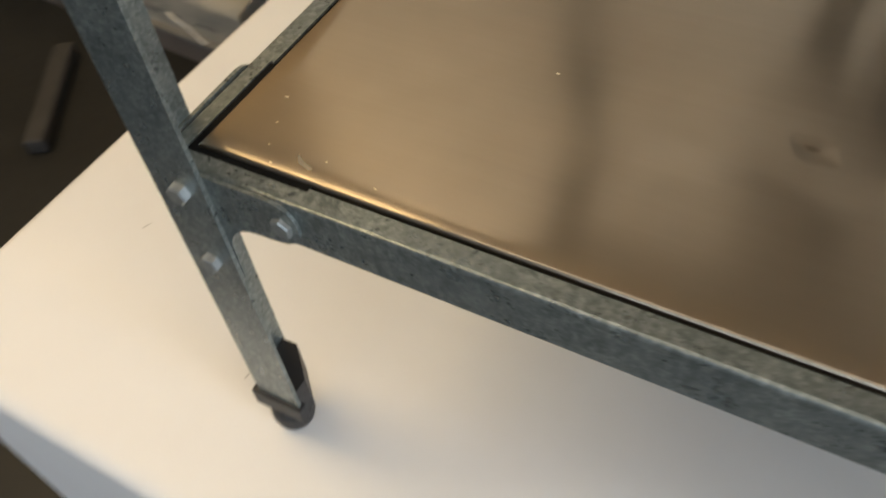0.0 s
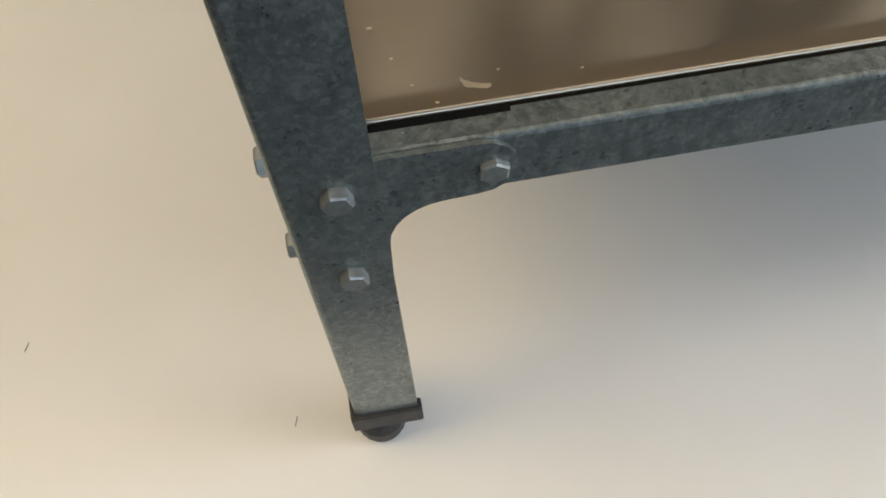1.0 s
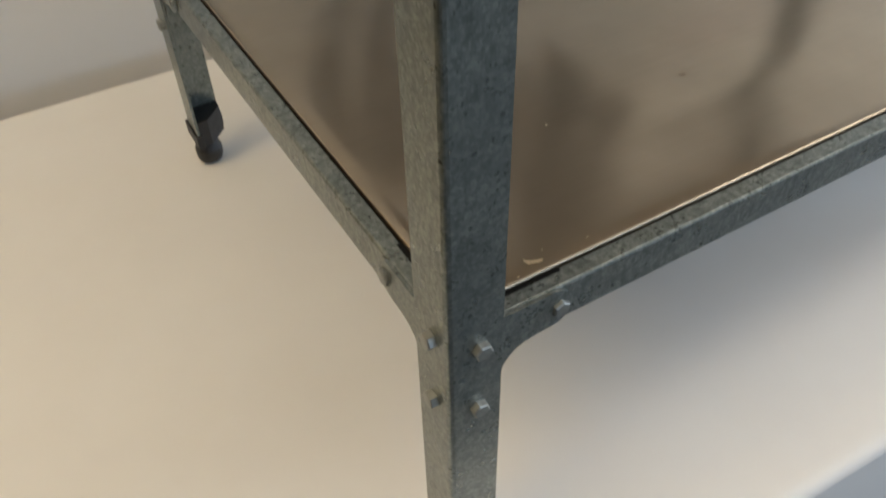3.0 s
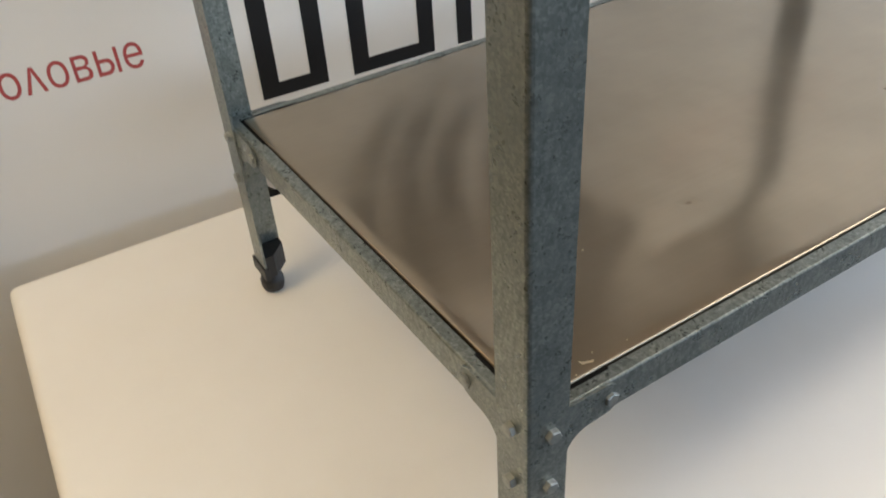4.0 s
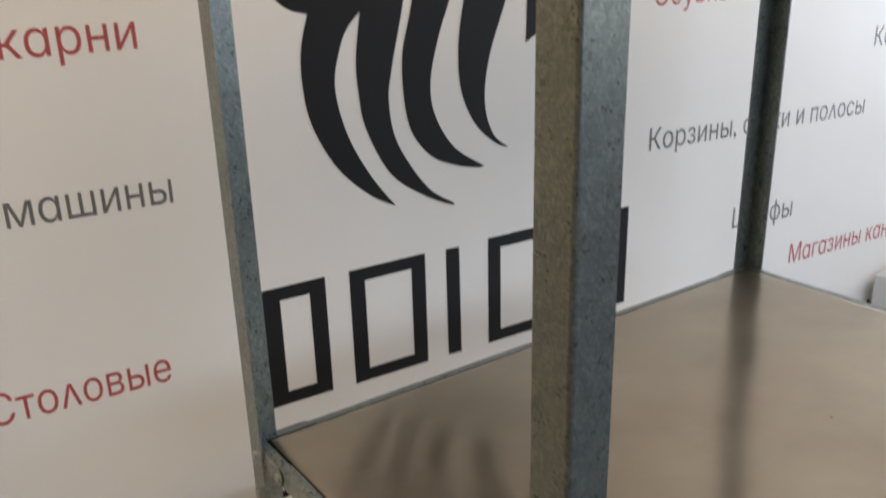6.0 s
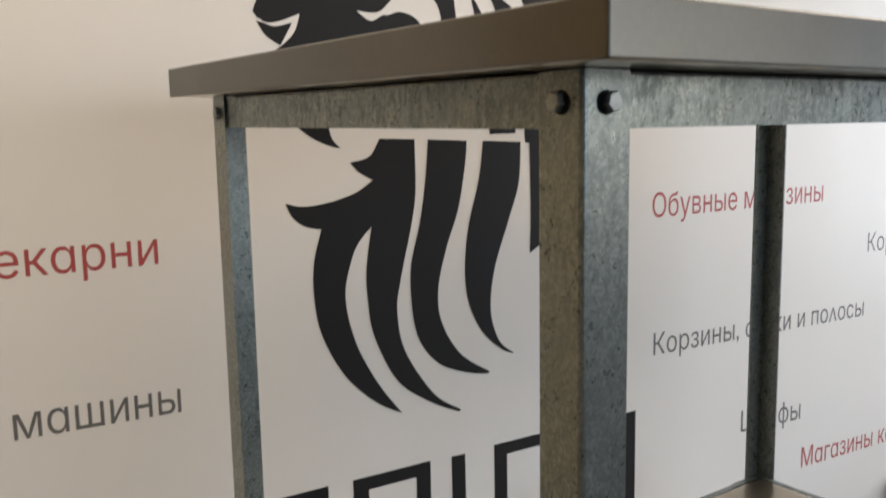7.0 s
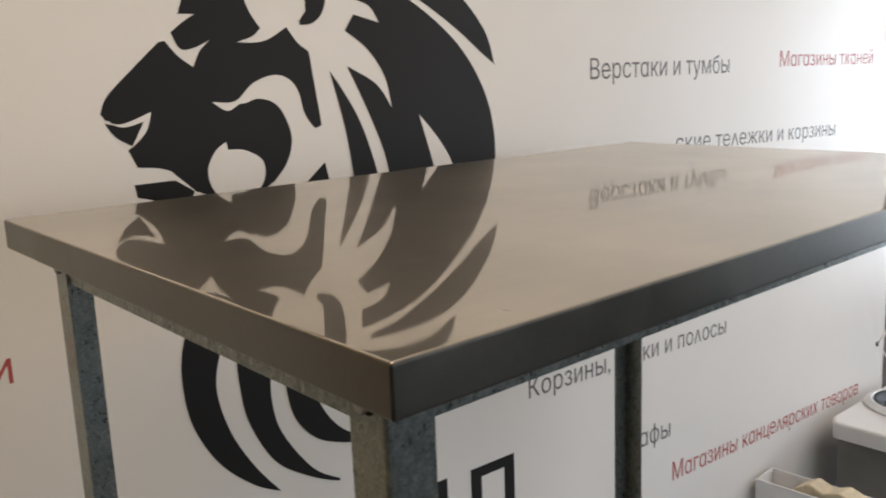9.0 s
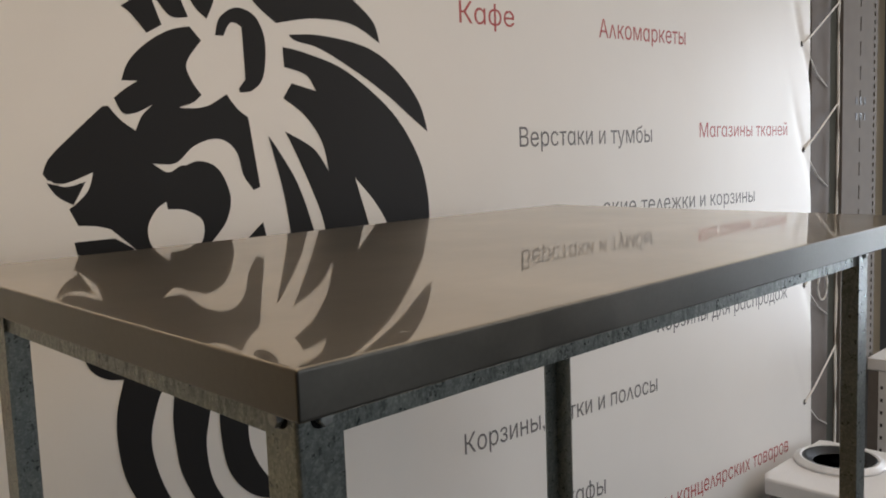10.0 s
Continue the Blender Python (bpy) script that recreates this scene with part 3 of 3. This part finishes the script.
def print_bars(places, z0, z1, material):
    """Print too broken to read: short upright bars."""
    for u in places:
        bm = bmesh.new()
        bm.faces.new([bm.verts.new(q) for q in ((u, -0.0003, z0), (u + 0.011, -0.0003, z0), (u + 0.011, -0.0003, z1), (u, -0.0003, z1))])
        part("print_bar", bm, material, BANNER, "short black printed bar")


print_bars((1.634, 1.656, 1.676, 1.700), -0.135, -0.096, M_INK)


def smooth_loop(pts, steps=6):
    """A closed curve through the points; a point with a third value is a corner."""
    out, n = [], len(pts)
    for i in range(n):
        p0, p1, p2, p3 = (Vector(pts[(i + k) % n][:2]) for k in (-1, 0, 1, 2))
        c1, c2 = len(pts[i]) > 2, len(pts[(i + 1) % n]) > 2
        m1 = (p2 - p1) * 0.6 if c1 else (p2 - p0) * 0.5
        m2 = (p2 - p1) * 0.6 if c2 else (p3 - p1) * 0.5
        for k in range(steps):
            t = k / steps
            h = (2 * t**3 - 3 * t**2 + 1, t**3 - 2 * t**2 + t, -2 * t**3 + 3 * t**2, t**3 - t**2)
            out.append(h[0] * p1 + h[1] * m1 + h[2] * p2 + h[3] * m2)
    return out


def flat_print(name, loop, material, lift):
    n = len(loop)
    p, tris = filled([Vector(q) for q in loop], [(k, (k + 1) % n) for k in range(n)])
    return sheet(name, p, tris, material, lift)


LAYERS = []


def blot(pts, white=False):
    """One printed shape of the emblem."""
    LAYERS.append(1)
    lift = 0.0009 if white else 0.0002 + 0.00002 * len(LAYERS)
    ob = flat_print("emblem_gap" if white else "emblem_shape", smooth_loop(pts), M_VINYL if white else M_INK, lift)
    return tagged(ob, "white shape in the printed emblem" if white else "black printed emblem shape")


blot([(0.146, 0.977, 1), (0.157, 0.999), (0.193, 1.033), (0.230, 1.066, 1), (0.238, 1.067, 1), (0.254, 1.048), (0.274, 1.033, 1), (0.285, 1.054), (0.301, 1.069, 1), (0.374, 1.066), (0.418, 1.087, 1), (0.435, 1.065), (0.452, 1.053, 1), (0.455, 1.030), (0.466, 0.945, 1), (0.454, 0.941, 1), (0.438, 0.964), (0.430, 0.997), (0.413, 1.016), (0.389, 1.020), (0.358, 1.009), (0.330, 0.986), (0.296, 0.986, 1), (0.318, 0.973), (0.344, 0.982), (0.368, 0.988), (0.397, 0.975), (0.414, 0.934), (0.405, 0.897), (0.381, 0.869, 1), (0.328, 0.845), (0.262, 0.867, 1)])
blot([(0.296, 0.986, 1), (0.318, 0.973), (0.344, 0.982), (0.365, 0.947), (0.337, 0.894), (0.328, 0.845, 1), (0.262, 0.867, 1), (0.248, 0.888), (0.217, 0.902), (0.186, 0.906, 1), (0.176, 0.929, 1), (0.184, 0.935, 1), (0.201, 0.953), (0.210, 0.975, 1), (0.183, 0.968), (0.152, 0.968, 1), (0.146, 0.977, 1), (0.191, 1.007), (0.237, 1.016)])
blot([(0.247, 1.078, 1), (0.264, 1.091), (0.282, 1.102, 1), (0.259, 1.102, 1), (0.272, 1.130), (0.301, 1.157), (0.335, 1.176), (0.365, 1.183, 1), (0.382, 1.164, 1), (0.357, 1.131), (0.362, 1.107), (0.377, 1.085, 1), (0.362, 1.073), (0.330, 1.063, 1), (0.374, 1.060, 1), (0.349, 1.053, 1), (0.301, 1.069, 1), (0.277, 1.058), (0.258, 1.057)])
blot([(0.150, 0.965, 1), (0.172, 0.961), (0.200, 0.966, 1), (0.182, 0.934, 1), (0.162, 0.947)])
blot([(0.145, 0.971, 1), (0.170, 0.963), (0.211, 0.977, 1), (0.202, 0.952), (0.181, 0.932, 1), (0.193, 0.953), (0.200, 0.965, 1), (0.172, 0.959)], True)
blot([(0.179, 0.884, 1), (0.234, 0.885, 1), (0.260, 0.868, 1), (0.250, 0.848, 1), (0.182, 0.867, 1)])
blot([(0.200, 0.828, 1), (0.220, 0.813), (0.243, 0.802), (0.265, 0.796, 1), (0.252, 0.810), (0.247, 0.830, 1)])
blot([(0.311, 0.931, 1), (0.313, 0.920, 1), (0.340, 0.917), (0.366, 0.898), (0.359, 0.864), (0.316, 0.847), (0.289, 0.863), (0.281, 0.893), (0.294, 0.919)], True)
blot([(0.405, 1.173, 1), (0.414, 1.200), (0.443, 1.217), (0.474, 1.206), (0.489, 1.170), (0.483, 1.117), (0.463, 1.094), (0.440, 1.090, 1), (0.439, 1.096, 1), (0.451, 1.110, 1), (0.450, 1.178), (0.447, 1.190), (0.431, 1.193), (0.418, 1.173, 1)])
blot([(0.266, 1.203, 1), (0.306, 1.230, 1), (0.323, 1.182, 1), (0.300, 1.169, 1), (0.279, 1.194)])
blot([(0.316, 1.218, 1), (0.323, 1.237, 1), (0.346, 1.240, 1), (0.364, 1.196, 1), (0.337, 1.195)])
blot([(0.367, 1.223, 1), (0.381, 1.249, 1), (0.405, 1.246, 1), (0.406, 1.224), (0.393, 1.196, 1), (0.378, 1.208)])
blot([(0.469, 1.233), (0.510, 1.199, 1), (0.581, 1.212), (0.656, 1.209), (0.715, 1.181, 1), (0.703, 1.216), (0.662, 1.250), (0.615, 1.280), (0.487, 1.254)])
blot([(0.532, 1.183, 1), (0.594, 1.186), (0.685, 1.173), (0.749, 1.138), (0.799, 1.083), (0.818, 1.029, 1), (0.779, 1.056), (0.730, 1.091), (0.667, 1.128), (0.592, 1.164), (0.546, 1.174)])
blot([(0.520, 1.163, 1), (0.563, 1.156), (0.643, 1.130), (0.737, 1.063), (0.794, 0.982), (0.814, 0.898), (0.804, 0.830), (0.764, 0.778, 1), (0.588, 0.798, 1), (0.582, 0.875), (0.563, 0.932), (0.532, 1.000), (0.516, 1.031, 1), (0.568, 1.003), (0.596, 0.965, 1), (0.586, 1.012), (0.556, 1.055), (0.516, 1.083, 1), (0.533, 1.107, 1), (0.579, 1.096, 1), (0.561, 1.121), (0.521, 1.132, 1)])
blot([(0.649, 0.952, 1), (0.686, 0.912), (0.713, 0.871), (0.723, 0.830, 1), (0.685, 0.827, 1), (0.674, 0.871)], True)
blot([(0.485, 1.024, 1), (0.503, 1.000), (0.535, 0.946), (0.560, 0.872), (0.570, 0.813, 1), (0.519, 0.812, 1), (0.516, 0.870), (0.506, 0.941)])
blot([(0.434, 0.863, 1), (0.467, 0.890, 1), (0.475, 0.853, 1)])
blot([(0.179, 0.724, 1), (0.206, 0.718), (0.245, 0.722), (0.285, 0.733), (0.314, 0.750, 1), (0.309, 0.683, 1), (0.290, 0.664), (0.276, 0.638), (0.264, 0.584), (0.279, 0.514), (0.313, 0.448), (0.352, 0.395, 1), (0.310, 0.419), (0.260, 0.468), (0.226, 0.533), (0.216, 0.591), (0.218, 0.640), (0.231, 0.685, 1), (0.208, 0.690), (0.189, 0.704)])
blot([(0.278, 0.776, 1), (0.309, 0.784), (0.326, 0.809, 1), (0.384, 0.807, 1), (0.384, 0.733), (0.376, 0.683), (0.355, 0.600), (0.348, 0.553), (0.360, 0.490), (0.409, 0.415), (0.457, 0.381, 1), (0.451, 0.379), (0.402, 0.403), (0.346, 0.446), (0.309, 0.519), (0.300, 0.573), (0.299, 0.621), (0.309, 0.683, 1), (0.307, 0.716), (0.314, 0.750, 1), (0.292, 0.762)])
blot([(0.407, 0.806, 1), (0.401, 0.745), (0.390, 0.682), (0.374, 0.622), (0.373, 0.563), (0.384, 0.506), (0.417, 0.463), (0.460, 0.442), (0.503, 0.431), (0.516, 0.432, 1), (0.460, 0.470), (0.426, 0.525), (0.420, 0.577), (0.436, 0.640), (0.459, 0.700), (0.473, 0.769), (0.476, 0.803, 1)])
blot([(0.506, 0.802, 1), (0.498, 0.744), (0.478, 0.674), (0.470, 0.611), (0.475, 0.554), (0.499, 0.503), (0.537, 0.467), (0.565, 0.455, 1), (0.534, 0.481), (0.518, 0.532), (0.526, 0.599), (0.555, 0.677), (0.575, 0.734), (0.579, 0.799, 1)])
blot([(0.597, 0.799, 1), (0.599, 0.688), (0.597, 0.618, 1), (0.634, 0.644), (0.684, 0.708), (0.709, 0.795, 1)])

blot([(0.097, 0.003, 1), (0.107, -0.013), (0.119, -0.024), (0.139, -0.029, 1), (0.140, -0.044, 1), (0.115, -0.038), (0.097, -0.021)])

# the wordmark under the emblem: plain open blocks in its black
def block(u0, u1, z0, z1, s):
    """An upright rectangular outline with strokes s wide."""
    bm = bmesh.new()
    for a, b_, c, d in ((u0, u0 + s, z0, z1), (u1 - s, u1, z0, z1), (u0 + s, u1 - s, z1 - s * 0.8, z1), (u0 + s, u1 - s, z0, z0 + s * 0.8)):
        bm.faces.new([bm.verts.new(p) for p in ((a, -0.0003, c), (b_, -0.0003, c), (b_, -0.0003, d), (a, -0.0003, d))])
    bmesh.ops.remove_doubles(bm, verts=bm.verts, dist=0.0001)
    part("wordmark_block", bm, M_INK, BANNER, "plain black printed block")


block(0.128, 0.2265, 0.119, 0.309, 0.026)
block(0.266, 0.400, 0.117, 0.308, 0.026)
tagged(flat_print("wordmark_bar", [(0.440, 0.117), (0.466, 0.116), (0.465, 0.305), (0.439, 0.306)], M_INK, 0.0003), "plain black printed bar")
block(0.522, 0.676, 0.115, 0.307, 0.026)
block(0.731, 0.840, 0.112, 0.304, 0.026)


# ---- posts and cord at the banner's end ----
def banner_side():
    post = thing("banner_post", "grey painted steel post beside the banner", "post", BAN @ pose(2.480, 0.046, FLOOR))
    bm = bmesh.new()
    box(bm, -0.065, 0.070, -0.03, 0.03, 0.0, 2.7)
    soften(bm, 0.004, 2)
    part("column", bm, M_POST, post)
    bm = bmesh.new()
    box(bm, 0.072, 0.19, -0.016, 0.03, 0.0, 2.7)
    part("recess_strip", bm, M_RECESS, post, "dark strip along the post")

    cord = thing("lacing_cord", "white cord laced through the banner's eyelets", "cord", BAN)
    bm = bmesh.new()
    tube(bm, [(2.564 + 0.003 * math.sin(k * 1.3), -0.004, -0.5 + 0.1 * k) for k in range(24)], 0.0044)
    part("upright_cord", bm, M_CORD, cord)
    for ez in EYELETS:
        u = edge_u(ez) - 0.045
        bm = bmesh.new()
        tube(bm, [(u, pucker(u, ez) - 0.004, ez), (edge_u(ez) + 0.004, -0.004, ez + 0.03), (2.562, -0.004, ez + 0.143)], 0.0028, 6)
        part("lace", bm, M_CORD, cord)
        bm = bmesh.new()
        tube(bm, [(edge_u(ez) - 0.005, 0.003, ez - 0.028), (edge_u(ez) + 0.07, 0.008, ez - 0.085), (edge_u(ez) + 0.145, 0.012, ez - 0.118)], 0.0018, 6)
        part("lace", bm, M_CORD, cord)
    # a slack loop at the middle eyelet
    bm = bmesh.new()
    tube(bm, [(2.495 + 0.034 * math.sin(k * 0.5), 0.010, 0.530 + 0.046 * math.cos(k * 0.5)) for k in range(12)], 0.0026, 6)
    part("loop", bm, M_CORD, cord)

    up = thing("rack_upright", "perforated brown-grey steel rack upright beside the banner", "upright", BAN @ pose(2.630, 0.008, FLOOR))
    bm = bmesh.new()
    for x0, x1 in ((0.0, 0.129), (0.137, 0.243), (0.257, 0.275)):
        box(bm, x0, x1, 0.0, 0.004, 0.0, 2.7)
    box(bm, -0.004, 0.0, 0.0, 0.06, 0.0, 2.7)
    for k in range(34):
        box(bm, 0.129, 0.137, 0.0, 0.004, 0.08 * k, 0.08 * k + 0.034)
    for k in range(100):
        box(bm, 0.243, 0.257, 0.0, 0.004, 0.027 * k, 0.027 * k + 0.013)
    part("perforated_face", bm, M_RACK, up)
    bm = bmesh.new()
    box(bm, 0.0, 0.225, 0.03, 0.034, 0.0, 2.7)
    part("back_flange", bm, M_DARK, up)
    bm = bmesh.new()
    box(bm, 0.232, 0.270, 0.006, 0.010, 0.0, 2.7)
    part("inner_flange", bm, M_LGREY, up, "pale flange that shows through the small holes")
    for j in range(2):
        for k in range(3):
            bm = bmesh.new()
            box(bm, 0.098 + 0.033 * k, 0.114 + 0.033 * k, -0.0008, 0.0, 1.872 - 0.052 * j, 1.896 - 0.052 * j)
            part("slot", bm, M_DARK, up, "dark punched slot")
    # the rack that stands beside it, seen from its end
    side = thing("steel_rack", "brown-grey steel rack with a white shelf, beside the banner", "rack", pose(2.83, 0.63, FLOOR))
    bm = bmesh.new()
    box(bm, 0.0, 0.8, -0.34, 0.006, 0.950, 0.993)
    soften(bm, 0.004, 2)
    part("rack_shelf", bm, M_WHITE, side, "white shelf of the rack")
    bm = bmesh.new()
    box(bm, 0.006, 0.04, -0.030, 0.004, 0.0, 0.949)
    part("upright", bm, M_RACK, side)
    bm = bmesh.new()
    box(bm, 0.004, 0.04, -0.10, -0.031, 0.0, 0.949)
    part("white_strip", bm, M_WHITE, side, "white perforated strip under the shelf")
    for k in range(14):
        bm = bmesh.new()
        box(bm, 0.0032, 0.004, -0.046, -0.038, 0.30 + 0.045 * k, 0.312 + 0.045 * k)
        part("hole", bm, M_DARK, side)


banner_side()


# ---- things beyond the podium ----
def speaker_box():
    m = pose(2.152, 0.404, FLOOR, 0, 0, -1)
    t = thing("funnel_box", "grey box with a white lid and a round black funnel", "box", m)
    top = 0.065 - FLOOR
    bm = bmesh.new()
    box(bm, -0.175, 0.2, -0.2, 0.2, 0.0, top - 0.045)
    soften(bm, 0.004, 2)
    part("body", bm, M_BOX, t)
    bm = bmesh.new()
    n, fx, fy = 48, 0.045, 0.095
    rings = []
    for inset, z, r in ((0.0, top - 0.045, 0.0), (0.0, top - 0.007, 0.0), (0.002, top - 0.002, 0.0), (0.007, top, 0.0), (0.0, top, 0.104), (0.0, top - 0.045, 0.104)):
        ring = []
        for k in range(n):
            c, d = math.cos(k * math.tau / n), math.sin(k * math.tau / n)
            lim = [((0.215 - inset if c > 0 else -0.205 + inset) - fx) / c if abs(c) > 1e-6 else 9, ((0.218 - inset if d > 0 else -0.215 + inset) - fy) / d if abs(d) > 1e-6 else 9]
            q = r or min(lim)
            ring.append(bm.verts.new((fx + q * c, fy + q * d, z)))
        rings.append(ring)
    for a, b in zip(rings, rings[1:] + rings[:1]):
        for k in range(n):
            bm.faces.new((a[k], a[(k + 1) % n], b[(k + 1) % n], b[k]))
    part("lid", bm, M_WHITE, t, "white lid with rounded edges")
    bm = bmesh.new()
    lathe(bm, [(0.108, 0.0), (0.1225, 0.0005), (0.124, 0.005), (0.121, 0.010), (0.113, 0.011), (0.110, 0.016), (0.104, 0.018), (0.1005, 0.015), (0.1005, 0.0)], (fx, fy, top), 48)
    part("rim", bm, M_CHROME, t, "pale rounded rim", True)
    bm = bmesh.new()
    lathe(bm, [(0.1, -0.002), (0.1, 0.015), (0.095, 0.016), (0.088, 0.012), (0.070, 0.000), (0.050, -0.012), (0.036, -0.018), (0.030, -0.026), (0.027, -0.042), (0.004, -0.043)], (fx, fy, top), 48)
    part("funnel", bm, M_FUNNEL, t, "black funnel", True)
    bm = bmesh.new()
    box(bm, -0.1785, -0.1752, -0.12, -0.04, top - 0.26, top - 0.075)
    part("paper_tag", bm, M_WHITE, t, "white paper tag")


def carton():
    t = thing("carton", "white carton with a torn top flap", "box", pose(1.710, 0.508, FLOOR, 0, 0, 2))
    h = -0.02 - FLOOR
    bm = bmesh.new()
    for b in ((-0.045, 0.045, -0.165, -0.161), (-0.045, 0.045, 0.161, 0.165), (-0.045, -0.041, -0.161, 0.161), (0.041, 0.045, -0.161, 0.161)):
        box(bm, *b, 0.0, h)
    box(bm, -0.041, 0.041, -0.161, 0.161, h - 0.05, h - 0.046)
    part("shell", bm, M_WHITE, t)
    o = thing("wood_offcut", "pale splintered wood offcut lying in the carton", "wood", pose(1.712, 0.488, -0.064, 0, 0, 84))
    bm = bmesh.new()
    prism(bm, [(-0.09, 0.0), (0.085, 0.0), (0.10, 0.035), (0.06, 0.06), (0.02, 0.048), (-0.02, 0.066), (-0.07, 0.052), (-0.095, 0.03)], -0.028, 0.028, lambda a, b, c: (a, c, b))
    soften(bm, 0.003, 1)
    part("splinter_block", bm, M_WOOD, o)


def panel_stack():
    """Trays on the floor, the upper ones in crumpled film, one with a strap hanging loose."""
    stack = "stack of panels"
    for z, dx, dy, rot, th in ((0.0, 0.0, 0.0, -4.8, 0.075), (0.075, -0.03, 0.012, -4.2, 0.045)):
        t = thing("sheet_metal_tray", "dark grey folded steel tray lying in a stack on the floor", "panel", pose(-1.52 + dx, 1.20 + dy, FLOOR + z, 0, 0, rot), stack)
        bm = bmesh.new()
        box(bm, -0.62, 0.62, -0.22, 0.22, th - 0.012, th)
        soften(bm, 0.004, 2)
        part("sheet", bm, M_BOX, t)
        for y in (-0.215, 0.209):
            bm = bmesh.new()
            box(bm, -0.61, 0.61, y, y + 0.006, 0.0, th - 0.013)
            part("folded_edge", bm, M_POST, t)
    t = thing("wrapped_panel", "pale panel in crumpled clear film on top of the stack", "panel", pose(-1.53, 1.215, FLOOR + 0.12, 0, 0, -4.8), stack)
    bm = bmesh.new()
    box(bm, -0.60, 0.60, -0.21, 0.21, 0.0, 0.07)
    soften(bm, 0.004, 2)
    part("panel", bm, M_LGREY, t)
    # film: a sheet that lies on the panel and hangs over its front, with creases that run askew
    bm = bmesh.new()
    nu, nv, rows = 90, 26, []
    for j in range(nv + 1):
        run = 0.52 * j / nv
        row = []
        for i in range(nu + 1):
            x = -0.63 + 1.26 * i / nu
            crease = 0.011 * abs(noise.noise((x * 7 + run * 9, run * 5, 0.3))) + 0.006 * abs(noise.noise((x * 23, run * 21 - x * 14, 1.7)))
            hem = 0.018 * noise.noise((x * 4, 2.2, 0.5))
            if run < 0.40:
                row.append(bm.verts.new((x, 0.20 - run, 0.072 + crease)))
            else:
                row.append(bm.verts.new((x, -0.216 - crease, 0.072 - (run - 0.40) * 1.0 + hem * (run - 0.40) / 0.12)))
        rows.append(row)
    for a, b in zip(rows, rows[1:]):
        for i in range(nu):
            bm.faces.new((a[i], a[i + 1], b[i + 1], b[i]))
    part("film", bm, M_FILM, t, "crumpled dusty plastic film", True)
    bm = bmesh.new()
    tube(bm, [(0.395 + 0.10 * k / 8, -0.232 - 0.002 * math.sin(k), 0.012 - 0.055 * k / 8) for k in range(9)], 0.003, 6)
    part("strap", bm, M_CORD, t, "loose pale strap end")
    rod = thing("steel_bar", "dark steel bar lying on the floor", "bar", pose(-1.345, 0.70, FLOOR + 0.020, 0, 0, 122.7))
    bm = bmesh.new()
    box(bm, -0.175, 0.175, -0.024, 0.024, -0.020, 0.020)
    soften(bm, 0.009, 3)
    part("bar", bm, M_DARK, rod)


def shavings():
    z = SHELF_Z + 0.0009
    bm = bmesh.new()
    pts = [(-0.0048, 0.0024, 0.0015), (-0.0034, 0.0008, 0.0008), (0.0, -0.0006, 0.0005), (0.0030, -0.0010, 0.0006), (0.0052, -0.0009, 0.0010)]
    w = (0.0005, 0.0012, 0.0014, 0.0010, 0.0004)
    lo = [bm.verts.new((x, y - a, h)) for (x, y, h), a in zip(pts, w)]
    hi = [bm.verts.new((x, y + a, h + 0.0006)) for (x, y, h), a in zip(pts, w)]
    for i in range(4):
        bm.faces.new((lo[i], lo[i + 1], hi[i + 1], hi[i]))
    bmesh.ops.solidify(bm, geom=bm.faces[:], thickness=0.0003)
    thing("wood_shaving", "pale curled wood shaving on the steel shelf", "shaving", pose(0.0695, 0.0266, z - 0.0015, 0, 0, -6), "", bm, M_WOOD)
    bm = bmesh.new()
    for x, y, s in ((0.0385, 0.0586, 0.0011), (0.056, 0.021, 0.0007), (0.049, 0.030, 0.0005), (0.078, 0.031, 0.0005), (0.105, 0.026, 0.0006), (0.044, 0.043, 0.0005), (0.145, 0.12, 0.001)):
        box(bm, x - s * 0.6, x + s, y - s * 0.35, y + s * 0.35, z, z + 0.0003)
    tagged(thing("crumbs", "tiny pale crumbs scattered on the steel shelf", "crumbs", None, "", bm, M_WOOD), kind="stuff")
    bm = bmesh.new()
    for x, y, a in ((-0.0367, 0.0208, 1.3), (-0.193, 0.097, 1.2)):
        tube(bm, [(x + 0.003 * math.cos(a) * k, y + 0.003 * math.sin(a) * k + 0.0004 * k * k, 0.0006 + lift_podium(y)) for k in range(-1, 2)], 0.0002, 5)
    tagged(thing("lint", "short dark fibres on the white cloth", "lint", None, "", bm, M_RUBBER), kind="stuff")


speaker_box()
carton()
panel_stack()
shavings()
